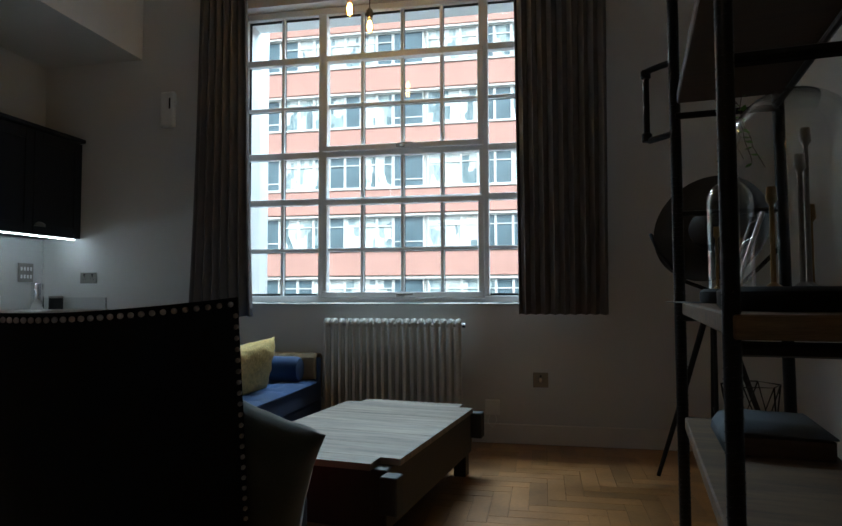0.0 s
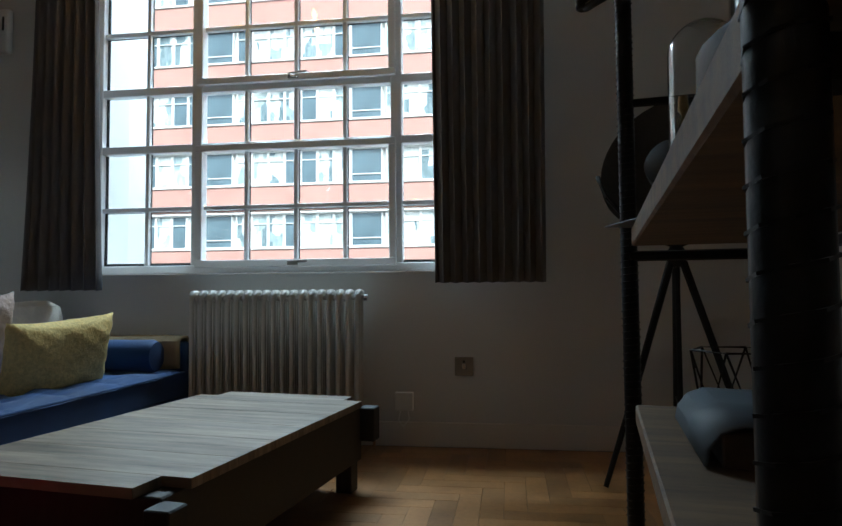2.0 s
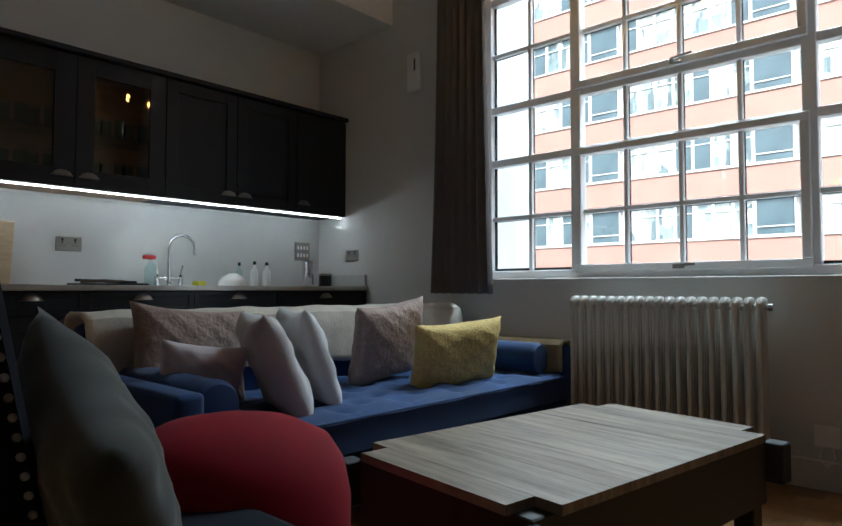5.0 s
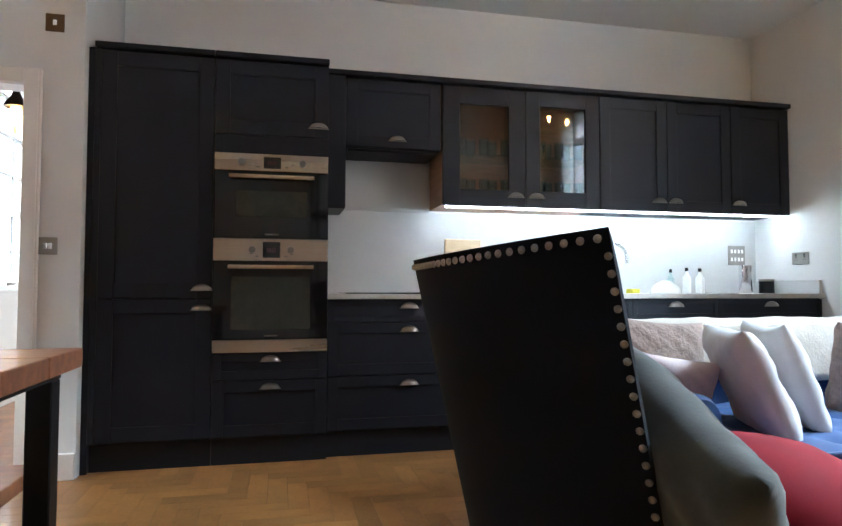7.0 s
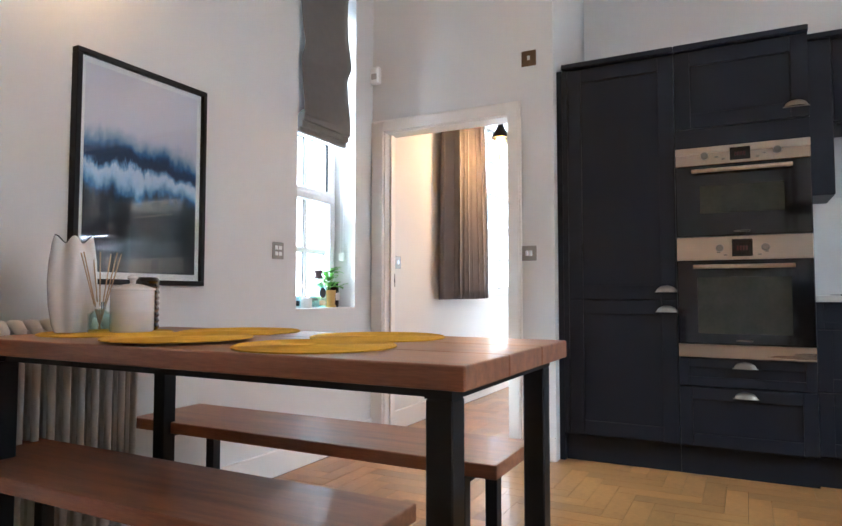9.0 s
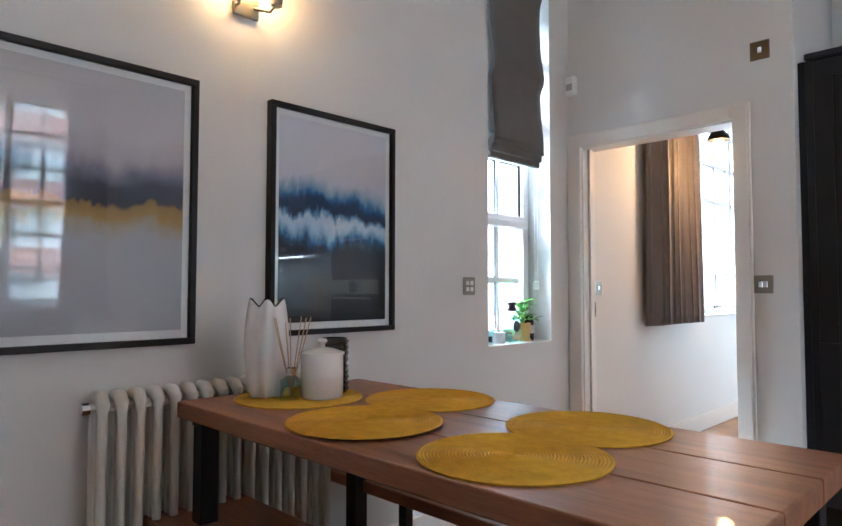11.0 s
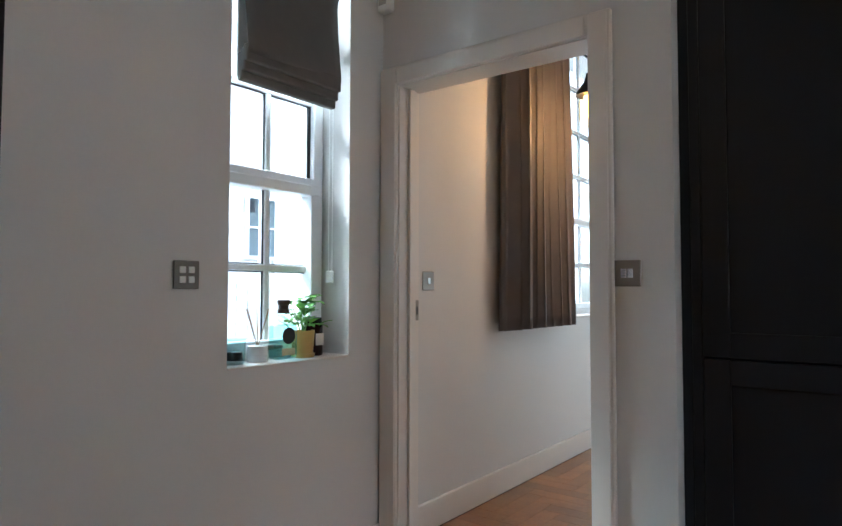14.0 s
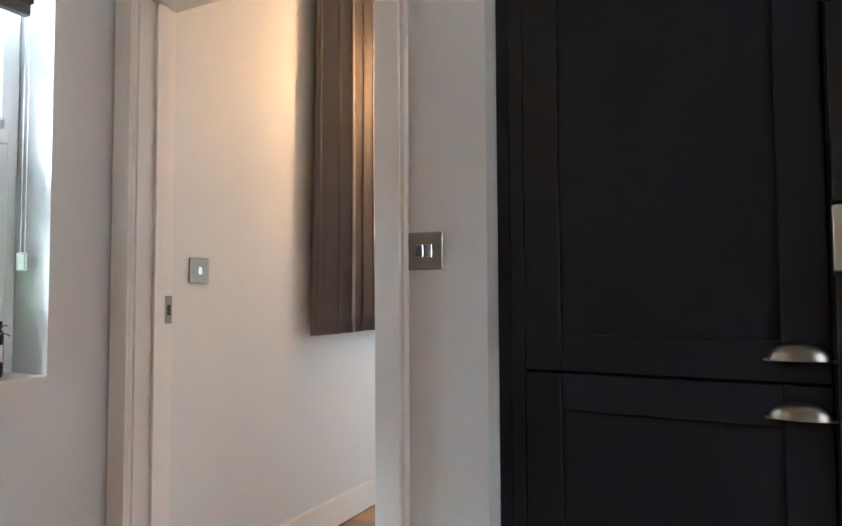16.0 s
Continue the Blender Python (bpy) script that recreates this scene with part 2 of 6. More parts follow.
M = dict(
    wall=mat("wall_paint", (0.65, 0.642, 0.625), 0.75, vary=0.03, scale=1.5, bump=0.12, bscale=90),
    ceiling=mat("ceiling_paint", (0.7, 0.69, 0.66), 0.85, vary=0.02, scale=1.2, bump=0.06),
    gloss=mat("white_gloss_paint", (0.72, 0.68, 0.63), 0.35, vary=0.02, bump=0.05),
    upvc=mat("white_window_frame", (0.84, 0.85, 0.86), 0.35, vary=0.02, bump=0.03),
    gasket=mat("black_gasket", (0.02, 0.02, 0.022), 0.6, bump=0),
    navy=mat("charcoal_paint", (0.011, 0.013, 0.020), 0.5, spec=0.28, vary=0.08, bump=0.08, bscale=120),
    worktop=mat("pale_quartz", (0.42, 0.40, 0.37), 0.3, vary=0.06, scale=20, bump=0.02),
    splash=mat("white_splashback", (0.55, 0.55, 0.54), 0.22, vary=0.02, bump=0.01),
    steel=mat("brushed_steel", (0.60, 0.50, 0.40), 0.28, 1.0, vary=0.06, scale=4, bump=0.1, bscale=200, stretch=(1, 0.05, 1)),
    nickel=mat("brushed_nickel", (0.30, 0.28, 0.255), 0.32, 1.0, vary=0.05, bump=0.03),
    chrome=mat("chrome", (0.8, 0.8, 0.82), 0.08, 1.0, vary=0.01, bump=0),
    bronze=mat("bronze_plate", (0.17, 0.12, 0.075), 0.35, 1.0, vary=0.1, bump=0.03),
    plate=mat("satin_plate", (0.29, 0.275, 0.25), 0.38, 1.0, vary=0.06, bump=0.03),
    black_glass=mat("oven_glass", (0.008, 0.008, 0.009), 0.06, vary=0.02, bump=0, spec=0.6),
    oven_win=mat("oven_window", (0.03, 0.03, 0.022), 0.12, vary=0.2, scale=12, bump=0),
    black=mat("black_metal", (0.016, 0.016, 0.018), 0.45, 0.6, vary=0.15, bump=0.25, bscale=150),
    pipe=mat("dark_iron_pipe", (0.02, 0.02, 0.022), 0.4, 0.8, vary=0.3, scale=15, bump=0.4, bscale=120),
    velvet=mat("black_velvet", (0.007, 0.0105, 0.02), 0.9, vary=0.3, scale=5, bump=0.3, bscale=300, sheen=0.03, spec=0.2),
    stud=mat("nickel_stud", (0.40, 0.39, 0.39), 0.28, 1.0, bump=0.02),
    greenv=mat("dark_green_velvet", (0.028, 0.036, 0.03), 0.8, vary=0.25, scale=7, bump=0.3, bscale=180, sheen=0.4),
    redv=mat("red_wool", (0.25, 0.008, 0.018), 0.9, vary=0.12, scale=9, bump=0.3, bscale=300, spec=0.2),
    blue=mat("blue_velvet", (0.013, 0.046, 0.145), 0.8, vary=0.25, scale=6, bump=0.3, bscale=250, sheen=0.12, spec=0.3),
    cream=mat("cream_throw", (0.62, 0.56, 0.48), 0.95, vary=0.12, scale=12, bump=0.8, bscale=90, sheen=0.2, bdist=0.006),
    camel=mat("camel_throw", (0.32, 0.235, 0.13), 0.95, vary=0.15, scale=14, bump=0.5, bscale=200),
    taupe=mat("taupe_knit", (0.34, 0.25, 0.215), 0.95, vary=0.18, scale=40, bump=0.9, bscale=70, bdist=0.008),
    lilac=mat("pale_grey_satin", (0.55, 0.53, 0.53), 0.7, vary=0.08, scale=8, bump=0.25, bscale=150, sheen=0.2),
    pink=mat("pale_pink_plush", (0.55, 0.46, 0.48), 0.9, vary=0.08, scale=10, bump=0.5, bscale=120, sheen=0.3),
    yellow=mat("yellow_woven", (0.62, 0.45, 0.16), 0.9, vary=0.22, scale=60, bump=0.8, bscale=110, bdist=0.006),
    curtain=mat("grey_brown_curtain", (0.155, 0.142, 0.143), 0.9, vary=0.1, scale=8, bump=0.3, bscale=300, sheen=0.1),
    rad=mat("cream_radiator_enamel", (0.62, 0.59, 0.54), 0.35, vary=0.04, bump=0.03),
    coffee=mat("greyed_oak", (0.19, 0.143, 0.102), 0.45, vary=0.5, scale=2.2, bump=0.4, bscale=18, stretch=(1.0, 13, 1), grain=(0.38, 0.30, 0.225), island=0.05),
    coffee_side=mat("dark_stained_side", (0.035, 0.028, 0.024), 0.6, vary=0.3, scale=4, bump=0.4, stretch=(8, 1, 1)),
    table=mat("red_brown_oak", (0.27, 0.092, 0.040), 0.42, vary=0.45, scale=2.5, bump=0.25, bscale=30, stretch=(14, 1.1, 14), coat=0.08, grain=(0.36, 0.145, 0.07)),
    shelfwood=mat("rough_pine_board", (0.12, 0.07, 0.035), 0.7, vary=0.4, scale=3, bump=0.5, bscale=40, stretch=(1, 12, 12), grain=(0.20, 0.125, 0.065)),
    floor=mat("oak_parquet", (0.35, 0.15, 0.042), 0.35, vary=0.3, scale=5, bump=0.15, bscale=50, stretch=(1, 1, 1), coat=0.2, island=0.22, grain=(0.44, 0.21, 0.068)),
    underfloor=mat("dark_subfloor", (0.08, 0.05, 0.03), 0.8),
    mat_y=mat("mustard_mat", (0.62, 0.34, 0.018), 0.85, vary=0.15, scale=30, bump=0.6, bscale=150),
    white_cer=mat("white_ceramic", (0.72, 0.70, 0.68), 0.25, vary=0.04, scale=10, bump=0.04, coat=0.3),
    black_cer=mat("black_ceramic", (0.012, 0.012, 0.013), 0.15, vary=0.1, bump=0.05, coat=0.5),
    brass=mat("dull_brass", (0.34, 0.22, 0.09), 0.35, 1.0, vary=0.15, bump=0.05),
    # shelfwood darkened: shade on the upper boards is put into the colour
    shadedboard=mat("shaded_pine_board", (0.05, 0.032, 0.02), 0.6, vary=0.4, scale=3, bump=0.5, bscale=40, stretch=(1, 12, 12)),
    reed=mat("reed_stick", (0.42, 0.28, 0.16), 0.7, vary=0.2, scale=30),
    leaf=mat("green_leaf", (0.14, 0.36, 0.045), 0.5, vary=0.35, scale=25, bump=0.3, island=0.25),
    potm=mat("ochre_pot", (0.55, 0.34, 0.09), 0.5, vary=0.08, bump=0.1),
    plastic=mat("white_plastic", (0.80, 0.80, 0.78), 0.4, vary=0.02, bump=0.02),
    amber=mat("amber_jar", (0.03, 0.010, 0.012), 0.15, vary=0.1, bump=0),
    label_b=mat("black_label", (0.01, 0.01, 0.012), 0.5, bump=0),
    lining_wood=mat("cabinet_lining", (0.42, 0.26, 0.16), 0.5, vary=0.2, stretch=(1, 1, 8)),
    brown=mat("dark_brown_wood", (0.06, 0.03, 0.018), 0.5, vary=0.3, stretch=(1, 1, 8)),
    board=mat("pale_board", (0.55, 0.42, 0.27), 0.5, vary=0.15, scale=5, stretch=(1, 1, 6)),
    blind=mat("grey_linen_blind", (0.13, 0.12, 0.11), 0.9, vary=0.08, scale=20, bump=0.3, bscale=350),
    liner=mat("blind_lining", (0.75, 0.73, 0.7), 0.9, vary=0.03),
    paper=mat("picture_mount", (0.82, 0.82, 0.82), 0.6, vary=0.01, bump=0),
    orange=mat("terracotta_spandrel", (0.43, 0.245, 0.205), 0.7, vary=0.1, scale=0.7, bump=0.1),
    facade_w=mat("white_facade_frame", (0.66, 0.67, 0.66), 0.6, vary=0.05, scale=1, bump=0.05),
    facade_gl=mat("facade_glass", (0.10, 0.15, 0.18), 0.15, vary=0.35, scale=0.6, bump=0.02),
    # street reflections are painted into this pane's base colour
    facade_reflect=painted_reflections("facade_reflection_paint"),
    render_w=mat("white_render", (0.74, 0.74, 0.73), 0.8, vary=0.06, scale=1.0, bump=0.2),
    brickw=mat("white_painted_brick", (0.66, 0.66, 0.66), 0.75, vary=0.08, scale=2, bump=0.2, island=0.06),
    asphalt=mat("asphalt", (0.05, 0.05, 0.052), 0.9, vary=0.2, scale=2, bump=0.3),
    bottle=glass("clear_bottle_glass", (0.86, 0.96, 0.97), 0.02),
    pane=glass("window_pane", (0.97, 0.98, 0.98)),
    dome=glass("glass_dome_glass", (0.93, 0.95, 0.95), 0.01, edge=0.95, power=2.0),
    red_p=mat("red_plastic", (0.6, 0.03, 0.03), 0.4, bump=0),
    yel_p=mat("yellow_sponge", (0.65, 0.6, 0.05), 0.8, bump=0.2),
    parchment=mat("aged_metal_dish", (0.06, 0.055, 0.052), 0.5, 0.4, vary=0.25, bump=0.2),
    bookc=mat("blue_grey_paper", (0.075, 0.09, 0.108), 0.6, vary=0.1),
    led=glow("cool_led", (0.86, 0.95, 1.0), 9.0),
    filament=glow("warm_filament", (1.0, 0.52, 0.14), 32.0),
    amberglow=glow("warm_lamp_glow", (1.0, 0.50, 0.12), 2.5),
    disp=glow("red_display", (0.08, 0.012, 0.01), 0.01),
)
M["bulbglass"] = glass("bulb_glass", (1.0, 0.86, 0.62), 0.02)


# ---- mesh helpers ----
def bx(bm, x0, x1, y0, y1, z0, z1, bev=0.0, seg=1):
    vs = [bm.verts.new((x, y, z)) for x in (x0, x1) for y in (y0, y1) for z in (z0, z1)]
    fs = [bm.faces.new([vs[i] for i in q]) for q in ((0, 1, 3, 2), (4, 6, 7, 5), (0, 4, 5, 1), (2, 3, 7, 6), (0, 2, 6, 4), (1, 5, 7, 3))]
    if bev:
        es = {e for f in fs for e in f.edges}
        bmesh.ops.bevel(bm, geom=list(es), offset=bev, segments=seg, affect="EDGES", profile=0.5)
    return bm


def box(x0, x1, y0, y1, z0, z1, bev=0.0, seg=1):
    return bx(bmesh.new(), x0, x1, y0, y1, z0, z1, bev, seg)


def lathe(bm, prof, n=24, cx=0, cy=0, cz=0, ripple=0.0, lobes=0, cap=True):
    rings = []
    for r, z in prof:
        rings.append([bm.verts.new((cx + (r * (1 + ripple * math.cos(lobes * a))) * math.cos(a), cy + (r * (1 + ripple * math.cos(lobes * a))) * math.sin(a), cz + z))
                      for a in (2 * math.pi * i / n for i in range(n))])
    for a, b in zip(rings, rings[1:]):
        for i in range(n):
            bm.faces.new((a[i], a[(i + 1) % n], b[(i + 1) % n], b[i]))
    if cap:
        bm.faces.new(rings[0][::-1])
        bm.faces.new(rings[-1])
    return bm


def tube(bm, pts, r, n=8, cap=True):
    pts = [Vector(p) for p in pts]
    rings, side = [], None
    for i, p in enumerate(pts):
        d = (pts[min(i + 1, len(pts) - 1)] - pts[max(i - 1, 0)]).normalized()
        if side is None:
            side = d.cross((0, 0, 1) if abs(d.z) < 0.9 else (1, 0, 0)).normalized()
        side = (side - d * side.dot(d)).normalized()
        up = d.cross(side)
        rr = r[i] if isinstance(r, (list, tuple)) else r
        rings.append([bm.verts.new(p + (side * math.cos(a) + up * math.sin(a)) * rr) for a in (2 * math.pi * k / n for k in range(n))])
    for a, b in zip(rings, rings[1:]):
        for k in range(n):
            bm.faces.new((a[k], a[(k + 1) % n], b[(k + 1) % n], b[k]))
    if cap:
        bm.faces.new(rings[0][::-1])
        bm.faces.new(rings[-1])
    return bm


def mesh_of(name, bm, material, smooth=False):
    bmesh.ops.recalc_face_normals(bm, faces=bm.faces)
    me = bpy.data.meshes.new(name)
    bm.to_mesh(me)
    bm.free()
    me.materials.append(material)
    if smooth:
        me.shade_smooth()
        me.set_sharp_from_angle(angle=radians(40))
    return me


def part(name, bm, material, parent, label="", smooth=False):
    ob = new(name, mesh_of(name, bm, material, smooth))
    ob.parent = parent
    return tagged(ob, label)


def thicken(ob, t):
    mod = ob.modifiers.new("solidify", "SOLIDIFY")
    mod.thickness, mod.offset = t, 0
    return ob


def thing(name, loc, rz=0, label="", category="", group=""):
    ob = new(name)
    ob.matrix_world = pose(*loc, 0, 0, rz)
    ob.empty_display_size = 0.05
    return tagged(ob, label, category, group)


def solo(name, bm, material, loc=(0, 0, 0), rot=(0, 0, 0), label="", category="", group="", kind="", smooth=False):
    ob = new(name, mesh_of(name, bm, material, smooth))
    ob.matrix_world = pose(*loc, *rot)
    return tagged(ob, label, category, group, kind)


def wall(name, x0, x1, y0, y1, z0, z1, material, kind="structure"):
    return solo(name, box(x0, x1, y0, y1, z0, z1), material, kind=kind)


def wall_bm_with_hole(axis, a0, a1, t0, t1, z0, z1, holes):
    """A wall along x or y from a0 to a1, t0..t1 thick, cut by holes (a, b, zlow, zhigh)."""
    bm = bmesh.new()

    def add(a, b, lo, hi):
        if b - a > 1e-4 and hi - lo > 1e-4:
            bx(bm, *((a, b, t0, t1) if axis == "x" else (t0, t1, a, b)), lo, hi)
    at = a0
    for a, b, lo, hi in sorted(holes):
        add(at, a, z0, z1)
        add(a, b, z0, lo)
        add(a, b, hi, z1)
        at = b
    add(at, a1, z0, z1)
    return bm


# ---- structure ----
WX0, WX1, WZ0, WZ1 = 1.66, 4.26, 0.94, 3.19     # north window opening
WY = N + 0.12                                    # window plane
solo("wall_north", wall_bm_with_hole("x", -0.25, E + 0.25, N, N + 0.45, 0, HC, [(WX0, WX1, WZ0, WZ1)]), M["wall"], kind="structure")
solo("wall_south", wall_bm_with_hole("x", -4.05, E + 0.25, S - 0.45, S, 0, HC, [(-2.75, -1.00, 0.90, 2.95), (0.90, 1.46, 0.828, 3.05)]), M["wall"], kind="structure")
wall("wall_west", -0.15, 0.0, 0.0, N, 0, HC, M["wall"])
solo("wall_door", wall_bm_with_hole("y", S, -0.02, DX - 0.12, DX, 0, HC, [(-1.135, -0.259, -0.01, 1.945)]), M["wall"], kind="structure")
wall("wall_return", -4.05, DX - 0.12, -0.14, -0.02, 0, HC, M["wall"])
wall("wall_hall_end", -4.05, -3.9, S, -0.14, 0, HC, M["wall"])
wall("wall_east", E, E + 0.15, S, N, 0, HC, M["wall"])
wall("ceiling", -4.05, E + 0.15, S - 0.45, N + 0.45, HC, HC + 0.15, M["ceiling"])
wall("ceiling_soffit", 0.0, 0.87, 0.0, N, 2.86, HC, M["ceiling"])
wall("floor", -4.05, E + 0.15, S - 0.45, N + 0.45, -0.12, -0.012, M["underfloor"])


def skirting(name, x0, x1, y0, y1):
    bm = box(x0, x1, y0, y1, 0, 0.13, 0.004)
    return solo(name, bm, M["gloss"], kind="structure")


skirting("baseboard", 0.72, E, N - 0.018, N)
skirting("baseboard", DX, E, S, S + 0.018)
skirting("baseboard", DX, DX + 0.018, -0.203, -0.022)
skirting("baseboard", -3.9, DX - 0.12, S, S + 0.018)
skirting("baseboard", E - 0.018, E, S + 0.02, N - 0.02)

# door lining and architrave
fr = bmesh.new()
bx(fr, DX - 0.13, DX + 0.004, -1.135, -1.105, 0, 1.94, 0.002)
bx(fr, DX - 0.13, DX + 0.004, -0.272, -0.258, 0, 1.945, 0.002)
bx(fr, DX - 0.13, DX + 0.004, -1.105, -0.272, 1.93, 1.945, 0.002)
bx(fr, DX - 0.09, DX - 0.05, -1.105, -1.09, 0, 1.93, 0.002)
bx(fr, DX - 0.09, DX - 0.05, -0.287, -0.272, 0, 1.93, 0.002)
d = solo("door_1", fr, M["gloss"], kind="structure", label="white painted door lining of an open doorway")
ar = bmesh.new()
for (y0, y1, z0, z1) in ((-1.198, -1.112, 0, 2.01), (-0.282, -0.205, 0, 2.01), (-1.112, -0.282, 1.935, 2.01)):
    bx(ar, DX, DX + 0.02, y0, y1, z0, z1, 0.004)
    bx(ar, DX + 0.02, DX + 0.027, y0 + (0.012 if y0 < -1 else 0.0), y1 - (0.012 if y1 > -0.3 else 0.0), z0, z1 - (0.012 if z1 > 2 else 0), 0.002)
part("architrave", ar, M["gloss"], d)
sp = part("strike_plate", box(DX - 0.125, DX - 0.1, -1.1045, -1.102, 0.955, 1.04, 0.0005), M["plate"], d, "satin metal strike plate")
part("latch_hole", box(DX - 0.119, DX - 0.106, -1.1019, -1.1008, 0.98, 1.012), M["gasket"], sp, "dark latch hole")


# north window: frame members and panes
def bar(bm, x0, x1, z0, z1, y, d0=0.035, d1=0.035, bev=0.004):
    bx(bm, x0, x1, y - d0, y + d1, z0, z1, bev)


def window(name, label, y, xs, zs, casements, inward=-1, posts=()):
    """A window in a wall along x: panes between the stations xs and zs; posts are the heavy stations."""
    w = tagged(new(name), label, kind="structure")
    heavy = bmesh.new()
    x0, x1, z0, z1 = xs[0], xs[-1], zs[0], zs[-1]
    bar(heavy, x0 - 0.05, x1 + 0.05, z0 - 0.05, z0, y)
    bar(heavy, x0 - 0.05, x1 + 0.05, z1, z1 + 0.05, y)
    bar(heavy, x0 - 0.05, x0, z0, z1, y)
    bar(heavy, x1, x1 + 0.05, z0, z1, y)
    for k in posts:
        bar(heavy, k - 0.032, k + 0.032, z0, z1, y)
    part("window_frame", heavy, M["upvc"], w)
    thin = bmesh.new()
    gask = bmesh.new()
    panes = []
    for i in range(len(xs) - 1):
        for j in range(len(zs) - 1):
            panes.append((xs[i], xs[i + 1], zs[j], zs[j + 1]))
    for xk in xs[1:-1]:
        if not any(abs(xk - p) < 0.01 for p in posts):
            bar(thin, xk - 0.012, xk + 0.012, z0, z1, y, 0.02, 0.02, 0.003)
    for zk in zs[1:-1]:
        bar(thin, x0, x1, zk - 0.013, zk + 0.013, y, 0.022, 0.022, 0.003)
    part("glazing_bar", thin, M["upvc"], w)
    for (cx0, cx1, cz0, cz1) in casements:
        c = bmesh.new()
        t = 0.042
        yy = y + inward * 0.018
        bar(c, cx0, cx1, cz0, cz0 + t, yy)
        bar(c, cx0, cx1, cz1 - t, cz1, yy)
        bar(c, cx0, cx0 + t, cz0 + t, cz1 - t, yy)
        bar(c, cx1 - t, cx1, cz0 + t, cz1 - t, yy)
        cas = part("casement", c, M["upvc"], w)
        h = bmesh.new()
        mx = (cx0 + cx1) / 2
        yh = yy + inward * 0.05
        bx(h, mx - 0.03, mx + 0.03, min(yh, yh - inward * 0.014), max(yh, yh - inward * 0.014), cz0 + 0.008, cz0 + 0.03, 0.002)
        tube(h, [(mx - 0.02, yh + inward * 0.005, cz0 + 0.02), (mx - 0.01, yh + inward * 0.035, cz0 + 0.022), (mx + 0.1, yh + inward * 0.04, cz0 + 0.028)], 0.007)
        part("window_handle", h, M["nickel"], cas, "nickel window handle", True)
    for (a, b, lo, hi) in panes:
        g = gask
        for q in ((a, a + 0.017, lo, hi), (b - 0.017, b, lo, hi), (a, b, lo, lo + 0.017), (a, b, hi - 0.017, hi)):
            bx(g, q[0], q[1], y + 0.006, y + 0.012, q[2], q[3])
    part("gasket", gask, M["gasket"], w)
    for (a, b, lo, hi) in panes:
        p = part("pane", box(a + 0.004, b - 0.004, y - 0.002, y + 0.002, lo + 0.004, hi - 0.004), M["pane"], w)
        p.visible_shadow = False
    return w


wx = [1.72, 2.01, 2.335, 2.64, 2.945, 3.24, 3.545, 3.85, 4.15]
wz = [1.0, 1.34, 1.705, 2.06, 2.425, 2.79, 3.13]
window("window_1", "large white steel-style grid window with two top-hung casements", WY, wx, wz,
       [(2.335, 3.545, 0.985, 1.715), (2.335, 3.545, 2.075, 2.80)], -1, posts=(2.335, 3.545))
for zk in (1.705, 2.06, 2.79):
    solo("window_frame_1", box(1.68, 4.19, WY - 0.03, WY + 0.03, zk - 0.024, zk + 0.024, 0.004), M["upvc"], kind="structure")
solo("window_sill_1", box(WX0 + 0.002, WX1 - 0.002, N - 0.012, WY - 0.037, WZ0, WZ0 + 0.006, 0.002), M["gloss"], kind="structure")
# filling beside and outside the frame
wall("trim_1", 4.205, WX1, WY - 0.02, WY + 0.3, WZ0 + 0.007, WZ1, M["render_w"])

# south window
sx = [0.955, 1.175, 1.41]
sz = [0.87, 1.165, 1.485, 1.84, 2.2, 2.56, 2.92]
window("window_2", "narrow white grid window in a deep recess", S - 0.18, sx, sz, [(0.94, 1.425, 0.855, 1.50)], 1)
solo("window_frame_2", box(0.94, 1.425, S - 0.215, S - 0.145, 1.485, 1.53, 0.004), M["upvc"], kind="structure")
# hall window
window("window_3", "tall white grid window in the hall", S - 0.16, [-2.7, -2.37, -2.04, -1.71, -1.38, -1.05], [0.95, 1.27, 1.6, 1.92, 2.25, 2.57, 2.9], [(-2.37, -1.38, 0.95, 1.6)], 1, posts=(-2.37, -1.38))
solo("window_sill_3", box(-2.748, -1.002, S - 0.12, S + 0.02, 0.901, 0.915, 0.003), M["gloss"], kind="structure")


# ---- kitchen ----
def shaker(parent, kind, y0, y1, z0, z1, x, th=0.02, st=0.075):
    """A front of two stiles, two rails and a recessed panel whose face is at x + th."""
    d = part(kind, box(x, x + th - 0.009, y0 + st - 0.006, y1 - st + 0.006, z0 + st - 0.006, z1 - st + 0.006), M["navy"], parent)
    for q in ((y0, y0 + st, z0, z1), (y1 - st, y1, z0, z1)):
        part("stile", box(x, x + th, *q, 0.0015), M["navy"], d)
    for q in ((z0, z0 + st), (z1 - st, z1)):
        part("rail", box(x, x + th, y0 + st + 0.0004, y1 - st - 0.0004, *q, 0.0015), M["navy"], d)
    return d


